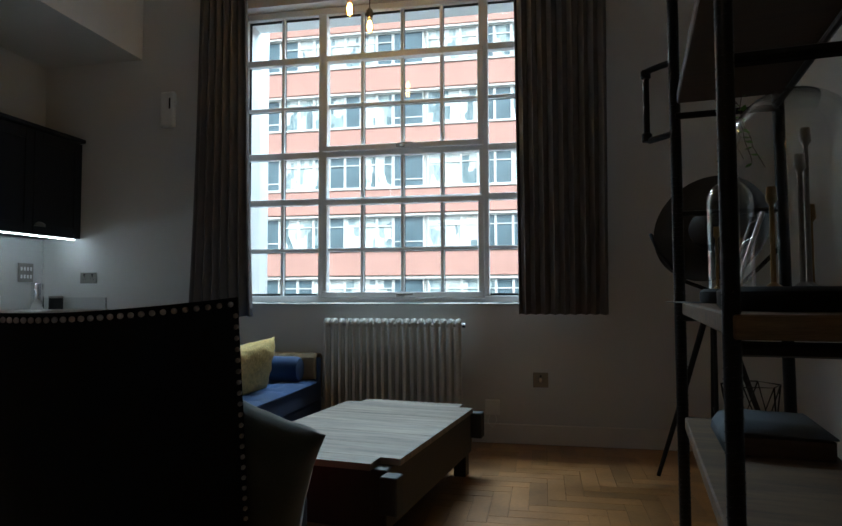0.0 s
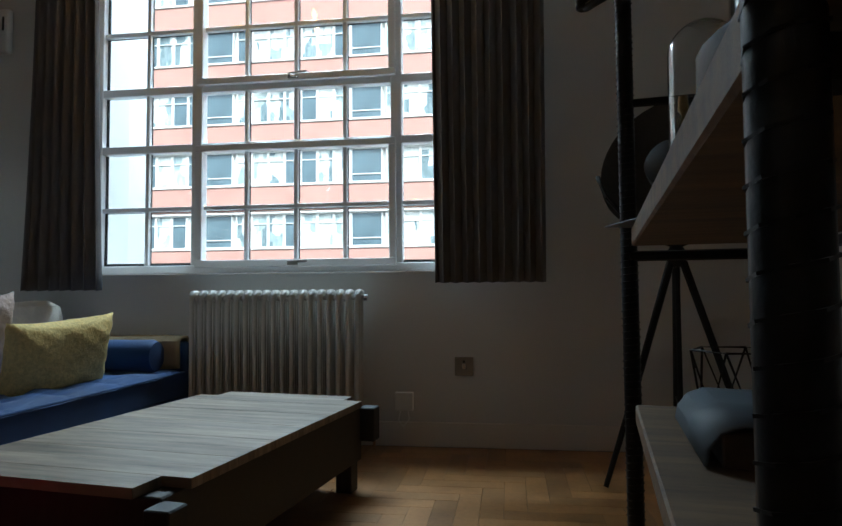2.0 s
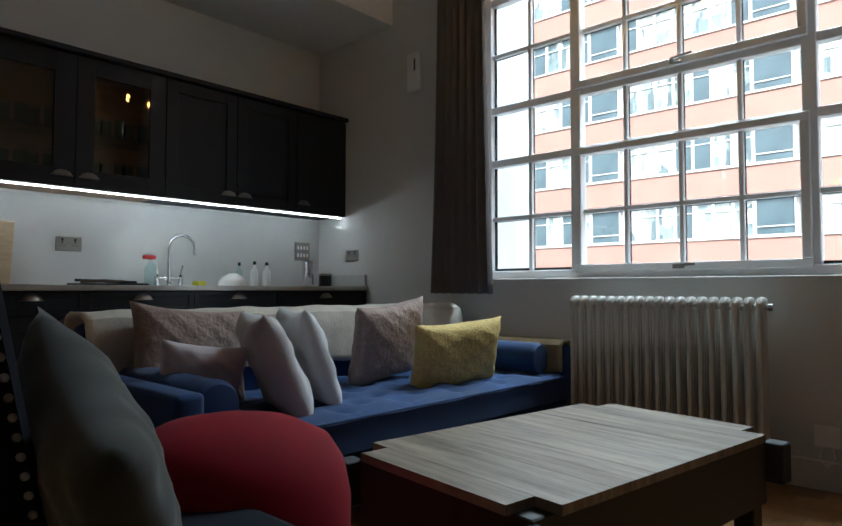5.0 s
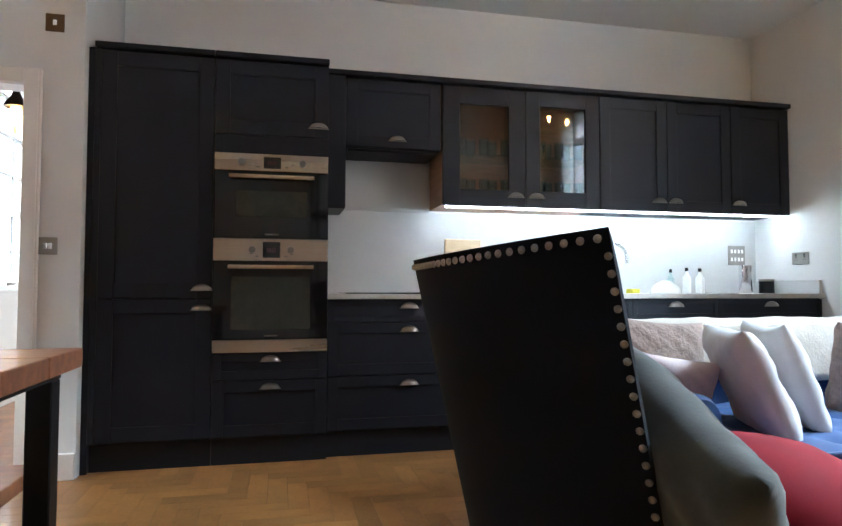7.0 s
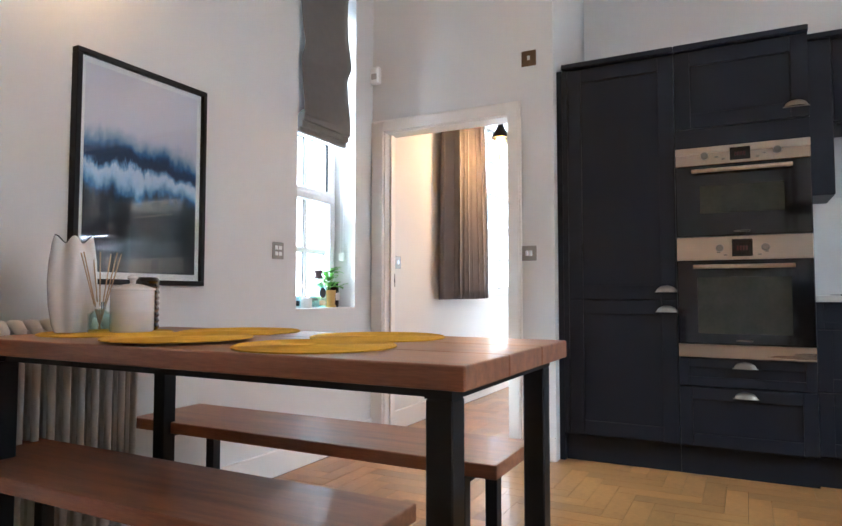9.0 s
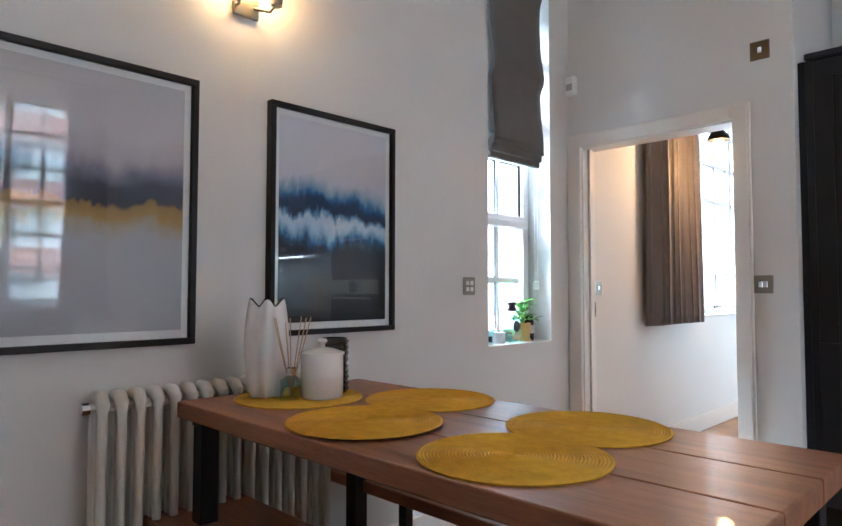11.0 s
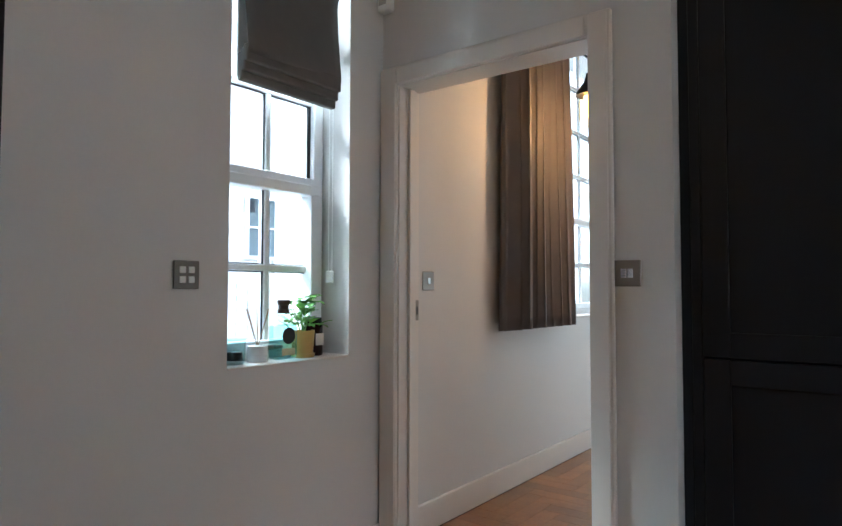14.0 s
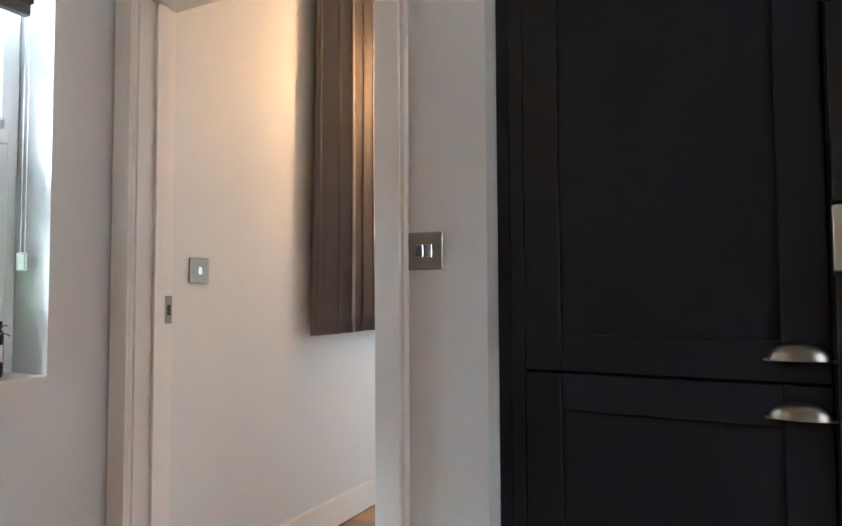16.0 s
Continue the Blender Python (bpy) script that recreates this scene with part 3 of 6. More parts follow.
def cup(y, z, x):
    """A cup handle: a quarter dome, open below, with a thin rim."""
    bm = bmesh.new()
    rows = []
    for i in range(5):
        u = i / 4 * math.pi / 2
        rows.append([bm.verts.new((x + 0.026 * math.sin(u + 0.02) * math.sin(v), y + 0.050 * math.cos(v), z + 0.032 * math.cos(u) * math.sin(v))) for v in (math.pi * k / 10 for k in range(11))])
    for a, b in zip(rows, rows[1:]):
        for k in range(10):
            bm.faces.new((a[k], a[k + 1], b[k + 1], b[k]))
    bx(bm, x, x + 0.003, y - 0.056, y + 0.056, z - 0.004, z + 0.002, 0.001)
    return bm


def front(parent, kind, y0, y1, z0, z1, x, hy, hz, st=0.075):
    d = shaker(parent, kind, y0 + 0.0015, y1 - 0.0015, z0 + 0.0015, z1 - 0.0015, x, st=st)
    part("handle", cup(hy, hz, x + 0.02), M["nickel"], d, "brushed nickel cup handle", True)
    return d


def cabinet(name, label, y0, y1, z0, z1, depth, fronts, plinth=0.0, group=""):
    c = thing(name, (0, 0, 0), label=label, category="kitchen cabinet", group=group)
    bm = bmesh.new()
    bx(bm, 0.002, depth - 0.02, y0 + 0.001, y1 - 0.001, z0 + plinth, z1, 0.001)
    part("body", bm, M["navy"], c)
    if plinth:
        part("plinth", box(0.01, depth - 0.045, y0, y1, 0.0, plinth), M["navy"], c)
    for f in fronts:
        front(c, *f)
    return c


X1, X2, XT = 0.60, 0.35, 0.64
tall = cabinet("tall_cabinet", "tall charcoal larder cabinet with two stacked shaker doors", 0.012, 0.598, 0.0, 2.168, XT,
               [("door", 0.042, 0.598, 0.15, 0.877, XT - 0.02, 0.547, 0.818), ("door", 0.042, 0.598, 0.880, 2.158, XT - 0.02, 0.547, 0.922)], 0.14)
part("cornice", box(0.002, XT + 0.015, 0.012, 0.598, 2.169, 2.198, 0.004), M["navy"], tall)
part("scribe_panel", box(0.002, XT - 0.004, -0.0185, 0.0112, 0.0, 2.168, 0.001), M["navy"], tall)
part("filler_strip", box(XT - 0.019, XT - 0.002, 0.0125, 0.0415, 0.15, 2.165, 0.001), M["navy"], tall)
ovc = thing("oven_cabinet", (0, 0, 0), label="tall charcoal oven housing with top cupboard and two drawers", category="kitchen cabinet")
bmh = bmesh.new()
bx(bmh, 0.002, XT - 0.02, 0.60, 1.2, 0.14, 0.592, 0.001)
bx(bmh, 0.002, XT - 0.02, 0.60, 1.2, 1.652, 2.168, 0.001)
bx(bmh, 0.002, XT, 0.60, 0.603, 0.592, 1.652)
bx(bmh, 0.002, XT, 1.197, 1.2, 0.592, 1.652)
part("body", bmh, M["navy"], ovc)
part("plinth", box(0.01, XT - 0.045, 0.60, 1.2, 0, 0.14), M["navy"], ovc)
front(ovc, "drawer", 0.60, 1.2, 0.15, 0.445, XT - 0.02, 0.9, 0.40, 0.06)
front(ovc, "drawer", 0.60, 1.2, 0.448, 0.59, XT - 0.02, 0.9, 0.545, 0.045)
front(ovc, "door", 0.60, 1.2, 1.755, 2.158, XT - 0.02, 1.145, 1.81)
part("filler_panel", box(XT - 0.025, XT, 0.6015, 1.1985, 1.655, 1.752, 0.001), M["navy"], ovc)
part("cornice", box(0.002, XT + 0.015, 0.60, 1.202, 2.169, 2.198, 0.004), M["navy"], ovc)


def oven(name, label, z0, z1, panel_h, win, kn, trim=0.0):
    o = thing(name, (XT, 0.9, z0), label=label, category="oven")
    w, h = 0.594 / 2, z1 - z0
    part("body", box(-0.5, 0.0, -w + 0.01, w - 0.01, 0.002, h - 0.002), M["black"], o)
    p = part("control_panel", box(0.0, 0.022, -w, w, h - panel_h, h, 0.002), M["steel"], o, "brushed steel control panel")
    part("display", box(0.0221, 0.0235, -0.045, 0.045, h - panel_h + 0.015, h - 0.015, 0.001), M["black_glass"], p, "black display")
    dg = bmesh.new()
    for k in range(4):
        bx(dg, 0.0236, 0.024, -0.024 + k * 0.013, -0.016 + k * 0.013, h - panel_h * 0.62, h - panel_h * 0.42)
    part("display_digits", dg, M["disp"], p, "red display digits")
    for s in (-1, 1):
        kb = lathe(bmesh.new(), [(0.019, 0), (0.019, 0.006), (0.016, 0.02), (0.0, 0.021)][:3], 16)
        bmesh.ops.rotate(kb, verts=kb.verts, matrix=Matrix.Rotation(radians(90), 3, "Y"))
        bmesh.ops.translate(kb, verts=kb.verts, vec=(0.022, s * kn, h - panel_h / 2))
        part("knob", kb, M["nickel"], p, smooth=True)
    for s in (-1, 1):
        for k in range(3):
            part("button", box(0.022, 0.0235, s * (0.075 + (k % 2) * 0.03) - 0.008, s * (0.075 + (k % 2) * 0.03) + 0.008, h - panel_h + 0.02 + 0.014 * k, h - panel_h + 0.026 + 0.014 * k, 0.0005), M["nickel"], p) if k < 2 else None
    dr = part("door", box(0.0, 0.02, -w, w, trim + 0.002, h - panel_h - 0.003, 0.003), M["black_glass"], o, "black glass oven door")
    (a, b, c, d) = win
    part("door_window", box(0.0201, 0.0215, a, b, c, d, 0.0005), M["oven_win"], dr, "dark oven window")
    part("badge", box(0.0201, 0.0212, -0.035, 0.035, trim + 0.018, trim + 0.026), M["nickel"], dr, "small pale badge")
    hb = tube(bmesh.new(), [(0.055, -0.22, h - panel_h - 0.034), (0.055, 0.22, h - panel_h - 0.034)], 0.010, 12)
    for s in (-1, 1):
        bx(hb, 0.02, 0.055, s * 0.2 - 0.008, s * 0.2 + 0.008, h - panel_h - 0.042, h - panel_h - 0.028, 0.001)
    part("handle", hb, M["steel"], dr, "steel bar handle", True)
    if trim:
        part("lower_trim", box(0.0, 0.02, -w, w, 0.0, trim, 0.002), M["steel"], o, "brushed steel lower trim")
    return o


oven("compact_oven", "built-in compact oven with steel panel and black glass door", 1.197, 1.650, 0.092, (-0.185, 0.185, 0.115, 0.255), 0.16)
oven("single_oven", "built-in single oven with steel panel and black glass door", 0.594, 1.194, 0.115, (-0.205, 0.205, 0.12, 0.40), 0.10, 0.065)

# base units
base_b = [1.203, 1.95, 2.46, 3.07, 3.68, N - 0.002]
for i, (a, b) in enumerate(zip(base_b, base_b[1:])):
    if i == 0:
        fs = [("drawer", a, b, 0.745, 0.868, 0.58, 1.665, 0.822, 0.03), ("drawer", a, b, 0.45, 0.742, 0.58, 1.665, 0.69, 0.06), ("drawer", a, b, 0.15, 0.447, 0.58, 1.665, 0.39, 0.06)]
        lb = "charcoal base cabinet with three cup-handled drawers under the hob"
    else:
        fs = [("drawer", a, b, 0.745, 0.868, 0.58, (a + b) / 2, 0.822, 0.03), ("door", a, b, 0.15, 0.742, 0.58, b - 0.08, 0.70)]
        lb = "charcoal base cabinet with a top drawer and shaker door"
    cabinet("base_cabinet", lb, a, b, 0, 0.87, X1, fs, 0.14, "kitchen base cabinets")
wt = solo("worktop", box(0.002, 0.625, 1.203, N - 0.003, 0.872, 0.902, 0.003), M["worktop"], label="pale stone kitchen worktop over the base cabinets", category="worktop")
up = solo("worktop_upstand", box(0.022, 0.60, N - 0.024, N - 0.003, 0.903, 0.992, 0.002), M["splash"], label="low pale upstand against the wall at the worktop's end", category="upstand")
solo("splashback", box(0.001, 0.012, 1.203, N - 0.003, 0.903, 1.44, 0.001), M["splash"], label="plain white splashback panel behind the worktop", category="splashback")
solo("splashback", box(0.001, 0.012, 1.33, 1.918, 1.442, 1.767, 0.001), M["splash"], label="plain white splashback panel above the hob", category="splashback")
hob = thing("hob", (0.33, 1.60, 0.9025), label="flush black glass hob set in the worktop", category="hob")
part("glass_plate", box(-0.22, 0.22, -0.29, 0.29, 0, 0.006, 0.001), M["black_glass"], hob)

# wall units
side = thing("wall_cabinet", (0, 0, 0), label="narrow charcoal end panel with a rounded lower corner beside the hob", category="kitchen cabinet")
sb = box(0.002, X2 + 0.02, 1.204, 1.322, 1.41, 2.212, 0.004)
part("body", sb, M["navy"], side)
hoodc = cabinet("wall_cabinet", "short charcoal wall cabinet with a shaker door over the hob", 1.325, 1.915, 1.785, 2.212, X2 + 0.0,
                [("door", 1.325, 1.915, 1.788, 2.207, X2 - 0.018, 1.64, 1.835, 0.07)])
part("extractor", box(0.03, 0.32, 1.34, 1.90, 1.768, 1.784, 0.002), M["black"], hoodc, "slim dark extractor under the cabinet")


def glasses(parent, y0, y1):
    for z in (1.535, 1.80):
        for k in range(6):
            yy = y0 + 0.09 + k * (y1 - y0 - 0.18) / 5
            g = lathe(bmesh.new(), [(0.027, 0), (0.030, 0.002), (0.034, 0.11), (0.032, 0.11), (0.028, 0.006), (0.001, 0.005)], 12, 0.17 + 0.05 * (k % 2), yy, z, cap=False)
            solo("drinking_glass", g, M["bottle"], label="clear drinking glass on a cabinet shelf", category="glass", group="glasses in the cabinets", smooth=True)


def glazed(y0, y1, handle_y, st):
    c = thing("wall_cabinet", (0, 0, 0), label="charcoal glass-fronted wall cabinet with glasses inside", category="kitchen cabinet", group="glazed wall cabinets")
    bm = bmesh.new()
    z0, z1, xf = 1.455, 2.212, X2 - 0.02
    bx(bm, 0.002, 0.012, y0, y1, z0, z1)
    bx(bm, 0.012, xf, y0, y0 + 0.018, z0, z1)
    bx(bm, 0.012, xf, y1 - 0.018, y1, z0, z1)
    bx(bm, 0.012, xf, y0 + 0.018, y1 - 0.018, z0, z0 + 0.018)
    bx(bm, 0.012, xf, y0 + 0.018, y1 - 0.018, z1 - 0.018, z1)
    part("body", bm, M["lining_wood"], c)
    sh = part("shelf", box(0.014, xf - 0.03, y0 + 0.02, y1 - 0.02, 1.785, 1.797, 0.001), M["bottle"], c, "glass shelf")
    a, b, lo, hi, x = y0 + 0.0015, y1 - 0.0015, z0 - 0.003, z1 - 0.004, xf
    dd = part("door", box(x, x + 0.02, a, a + st, lo, hi, 0.0015), M["navy"], c)
    part("stile", box(x, x + 0.02, b - st, b, lo, hi, 0.0015), M["navy"], dd)
    part("rail", box(x, x + 0.02, a + st + 0.0004, b - st - 0.0004, lo, lo + 0.105, 0.0015), M["navy"], dd)
    part("rail", box(x, x + 0.02, a + st + 0.0004, b - st - 0.0004, hi - st, hi, 0.0015), M["navy"], dd)
    part("door_pane", box(x + 0.006, x + 0.010, a + st - 0.004, b - st + 0.004, lo + 0.101, hi - st + 0.004), M["pane"], dd, "clear glass door pane").visible_shadow = False
    part("handle", cup(handle_y, 1.515, x + 0.02), M["nickel"], dd, "brushed nickel cup handle", True)
    glasses(c, y0, y1)
    return c


glazed(1.925, 2.475, 2.41, 0.112)
glazed(2.477, 2.995, 2.55, 0.098)
for (a, b, hy) in ((2.997, 3.495, 3.435), (3.497, 3.995, 3.56), (3.997, N - 0.004, 4.06)):
    cabinet("wall_cabinet", "charcoal wall cabinet with a plain shaker door", a, b, 1.455, 2.212, X2, [("door", a, b, 1.452, 2.208, X2 - 0.018, hy, 1.515)], group="wall cabinets")
solo("cabinet_cornice", box(0.002, X2 + 0.035, 1.204, N - 0.004, 2.214, 2.244, 0.004), M["navy"], label="charcoal cornice strip along the wall cabinets", category="cornice")
ls = thing("led_strip", (X2 - 0.035, 1.95, 1.4485), label="cool white light strip under the wall cabinets", category="light strip")
part("channel", box(-0.012, 0.012, 0, 2.50, 0.0, 0.006, 0.001), M["nickel"], ls)
part("diffuser", box(-0.005, 0.005, 0.002, 2.498, -0.006, -0.0005, 0.001), M["led"], ls)
lamp("led_light", "AREA", 0.55, (0.84, 0.94, 1.0), look((X2 - 0.10, 3.14, 1.436), (0.02, 3.14, 1.12), 90), 2.35, 0.02)


def plate(name, label, m, w, h, rockers=0, sockets=0, material="plate", dark=False):
    """A wall plate facing local +z."""
    t = tagged(new(name), label, "electrical fitting")
    t.matrix_world = m
    part("plate", box(-w / 2, w / 2, -h / 2, h / 2, 0, 0.006, 0.002), M[material], t)
    for k in range(rockers):
        cx = (k - (rockers - 1) / 2) * 0.022
        part("rocker", box(cx - 0.009, cx + 0.009, -0.014, 0.014, 0.006, 0.010, 0.001), M["black"] if dark else M["chrome"], t)
    for k in range(sockets):
        cx = (k - (sockets - 1) / 2) * 0.072
        pins = bmesh.new()
        bx(pins, cx - 0.004, cx + 0.004, 0.004, 0.014, 0.006, 0.0068)
        bx(pins, cx - 0.014, cx - 0.007, -0.012, -0.008, 0.006, 0.0068)
        bx(pins, cx + 0.007, cx + 0.014, -0.012, -0.008, 0.006, 0.0068)
        part("socket_holes", pins, M["gasket"], t, "dark socket holes")
        part("rocker", box(cx - 0.006, cx + 0.006, 0.018, 0.032, 0.006, 0.009, 0.0008), M["black"], t)
    return t


def on_north(x, z):
    return pose(x, N - 0.0005, z, 90, 0, 0)


def on_west(x, y, z):
    return pose(x + 0.0005, y, z, 90, 0, 90)


def on_south(x, z):
    return pose(x, S + 0.0005, z, 90, 0, 180)


plate("double_socket", "satin metal double socket on the splashback", on_west(0.0125, 2.56, 1.153), 0.146, 0.086, 0, 2)
cp = plate("appliance_switch_panel", "satin metal grid of kitchen appliance switches on the splashback", on_west(0.0125, 4.30, 1.185), 0.146, 0.146)
for r in (-0.03, 0.03):
    for k in range(4):
        part("rocker", box(-0.052 + k * 0.03, -0.036 + k * 0.03, r - 0.014, r + 0.014, 0.006, 0.010, 0.001), M["plastic"], cp, "white rocker")
plate("double_socket", "satin metal double socket on the wall above the worktop", on_north(0.432, 1.145), 0.146, 0.086, 0, 2)
plate("wall_socket", "satin metal switched outlet low on the wall beside the radiator", on_north(3.925, 0.43), 0.1, 0.1, 1, 1)
plate("light_switch", "satin metal double light switch beside the doorway", on_west(DX, -0.165, 1.138), 0.088, 0.084, 2)
plate("spur_switch", "bronze-tinted square wall plate high beside the doorway", on_west(DX, -0.158, 2.25), 0.086, 0.09, 1, 0, "bronze")
q = plate("light_switch", "satin metal four-way switch between the picture and the window", on_south(1.612, 1.128), 0.086, 0.086)
for r in (-0.015, 0.015):
    for k in (-0.015, 0.015):
        part("rocker", box(k - 0.01, k + 0.01, r - 0.01, r + 0.01, 0.006, 0.010, 0.001), M["plastic"], q, "white rocker")
plate("light_switch", "small satin light switch on the hall wall", on_south(0.38, 1.125), 0.086, 0.086, 1)

alarm = thing("alarm_box", (1.12, N - 0.001, 2.44), label="white plastic alarm box on the wall by the curtain", category="alarm")
part("case", box(-0.06, 0.06, -0.05, 0, -0.14, 0.14, 0.02, 3), M["plastic"], alarm)
part("grille", box(0.02, 0.034, -0.053, -0.0505, 0.0, 0.085, 0.0008), M["black"], alarm, "dark grille strip")
pir = thing("motion_detector", (DX + 0.001, -1.165, 2.305), label="small white motion sensor high in the corner", category="sensor")
pb = box(0, 0.045, -0.032, 0.032, -0.055, 0.055, 0.012, 3)
part("case", pb, M["plastic"], pir)
part("lens", box(0.0455, 0.047, -0.02, 0.02, -0.03, 0.008, 0.0005), M["worktop"], pir, "pale lens window")

# tap and worktop items
tap = thing("kitchen_tap", (0.12, 3.14, 0.902), label="tall chrome swan-neck mixer tap with two levers", category="tap")
tb = lathe(bmesh.new(), [(0.026, 0), (0.026, 0.012), (0.016, 0.02), (0.016, 0.06)], 16)
tube(tb, [(0, 0, 0.05)] + [(0, 0, 0.24)] + [(0.0, 0.09 - 0.09 * math.cos(a), 0.25 + 0.09 * math.sin(a)) for a in (math.pi * k / 10 for k in range(11))] + [(0.0, 0.18, 0.21)], 0.011, 10)
part("spout", tb, M["chrome"], tap, smooth=True)
part("bridge", tube(bmesh.new(), [(0, -0.08, 0.05), (0, 0.08, 0.05)], 0.010, 10), M["chrome"], tap, smooth=True)
for s in (-1, 1):
    hv = lathe(bmesh.new(), [(0.018, 0), (0.014, 0.03), (0.017, 0.06), (0.006, 0.075)], 12, 0, s * 0.08, 0)
    tube(hv, [(0, s * 0.08, 0.075), (0.01, s * 0.09, 0.14)], 0.006, 8)
    part("lever", hv, M["chrome"], tap, smooth=True)


def bottle(name, label, loc, r, h, material, cap_m, neck=0.35, capr=0.4):
    b = thing(name, loc, label=label, category="bottle")
    part("body", lathe(bmesh.new(), [(r * 0.9, 0), (r, 0.008), (r, h * 0.6), (r * neck, h * 0.78), (r * neck, h * 0.86)], 16), material, b, smooth=True)
    part("cap", lathe(bmesh.new(), [(r * capr, h * 0.86), (r * capr * 1.1, h * 0.9), (r * capr * 0.9, h)], 12), cap_m, b, smooth=True)
    return b


sprayb = bottle("spray_bottle", "clear cleaning spray bottle with a red trigger", (0.25, 2.96, 0.902), 0.036, 0.19, M["bottle"], M["red_p"])
part("trigger", box(-0.012, 0.012, -0.05, 0.03, 0.165, 0.19, 0.005), M["red_p"], sprayb, "red trigger")
bottle("soap_bottle", "slim clear soap bottle on the worktop", (0.16, 3.64, 0.902), 0.024, 0.17, M["bottle"], M["black"])
bottle("soap_bottle", "pale hand wash bottle with a black pump on the worktop", (0.2, 3.74, 0.902), 0.028, 0.18, M["plastic"], M["black"])
bottle("soap_bottle", "pale lotion bottle with a black pump on the worktop", (0.22, 3.83, 0.902), 0.030, 0.175, M["plastic"], M["black"])
solo("sponge", box(-0.04, 0.04, -0.03, 0.03, 0, 0.03, 0.006, 2), M["yel_p"], (0.28, 3.27, 0.9025), label="yellow washing sponge by the tap", category="sponge")
bowl = lathe(bmesh.new(), [(0.10, 0), (0.098, 0.03), (0.075, 0.06), (0.04, 0.078), (0.035, 0.085)], 24)
solo("upturned_bowl", bowl, M["white_cer"], (0.28, 3.52, 0.9025), label="upturned white bowl drying on the worktop", category="bowl", smooth=True)
solo("steel_canister", lathe(bmesh.new(), [(0.042, 0), (0.044, 0.004), (0.044, 0.19), (0.04, 0.2)], 20), M["chrome"], (0.2, 4.22, 0.9025), label="tall polished steel canister at the worktop's end", category="canister", smooth=True)
tin = thing("storage_tin", (0.24, 4.36, 0.9025), label="short dark storage tin with a steel lid at the worktop's end", category="canister")
part("body", lathe(bmesh.new(), [(0.05, 0), (0.05, 0.085)], 20), M["black"], tin, smooth=True)
part("lid", lathe(bmesh.new(), [(0.052, 0.0855), (0.052, 0.1), (0.02, 0.104)], 20), M["nickel"], tin, smooth=True)
rk = thing("drying_rack", (0.3, 2.72, 0.9025), label="low dark draining tray with utensils on the worktop", category="rack")
part("tray", box(-0.12, 0.12, -0.22, 0.16, 0, 0.012, 0.004), M["black"], rk)
part("utensil", tube(bmesh.new(), [(-0.05, -0.2, 0.03), (0.0, -0.02, 0.022), (0.03, 0.12, 0.018)], 0.008, 8), M["black"], rk, smooth=True)
part("utensil", tube(bmesh.new(), [(0.04, -0.2, 0.02), (0.05, -0.08, 0.026), (0.0, 0.06, 0.022)], 0.009, 8), M["brown"], rk, smooth=True)
solo("chopping_board", box(-0.009, 0.009, -0.125, 0.125, 0, 0.36, 0.008, 2), M["board"], (0.075, 2.12, 0.903), (0, 9, 0), label="pale wooden chopping board leaning on the splashback", category="chopping board")


# ---- soft furnishings ----
def cushion(name, label, w, h, t, material, m, group="", sag=0.0, seam=True):
    """A stuffed cushion in its local x-z plane, standing on its lower edge."""
    bm = bmesh.new()
    n = 26
    grids = []
    rnd = random.Random(name + label)
    ph = [rnd.uniform(0, 6.28) for _ in range(6)]
    for s in (-1, 1):
        g = []
        for i in range(n + 1):
            row = []
            for j in range(n + 1):
                u, v = i / n * 2 - 1, j / n * 2 - 1
                prof = ((1 - u ** 4) * (1 - v ** 4)) ** 0.5
                pin = 1 - 0.10 * (1 - v * v) * abs(u) ** 2.5
                pin2 = 1 - 0.11 * (1 - u * u) * abs(v) ** 2.5
                wr = 0.004 * math.sin(5 * u + 3 * v + ph[0]) * prof + 0.003 * math.sin(9 * v - 6 * u + ph[1]) * prof + 0.004 * math.sin(14 * (u + v) + ph[2]) * prof * (abs(u) + abs(v)) + 0.009 * (noise.noise(Vector((2.5 * u + ph[3], 2.5 * v, ph[4] + s)))) * prof + 0.004 * noise.noise(Vector((9 * u, 7 * v + ph[5], s))) * prof
                row.append(bm.verts.new((u * w / 2 * pin, s * (t / 2 * prof + wr * 0.8), (v * h / 2) * pin2 + h / 2 - sag * (1 - u * u) * (v > 0) * v)))
            g.append(row)
        grids.append(g)
    for s, g in enumerate(grids):
        for i in range(n):
            for j in range(n):
                f = (g[i][j], g[i + 1][j], g[i + 1][j + 1], g[i][j + 1])
                bm.faces.new(f if s == 0 else f[::-1])
    bmesh.ops.remove_doubles(bm, verts=bm.verts, dist=0.0015)
    ob = new(name, mesh_of(name, bm, material, True))
    ob.data.set_sharp_from_angle(angle=radians(180))
    ob.matrix_world = m
    return tagged(ob, label, "cushion", group)


# sofa: back to the kitchen, seat towards the coffee table
SX0, SX1, SY0, SY1 = 1.42, 2.42, 2.08, 4.38
sofa = thing("sofa", (SX0, SY0, 0), label="long blue velvet sofa with a tufted seat and rolled bolster arms", category="sofa")
L = SY1 - SY0
seat = bmesh.new()
nx, ny = 26, 64
gx = []
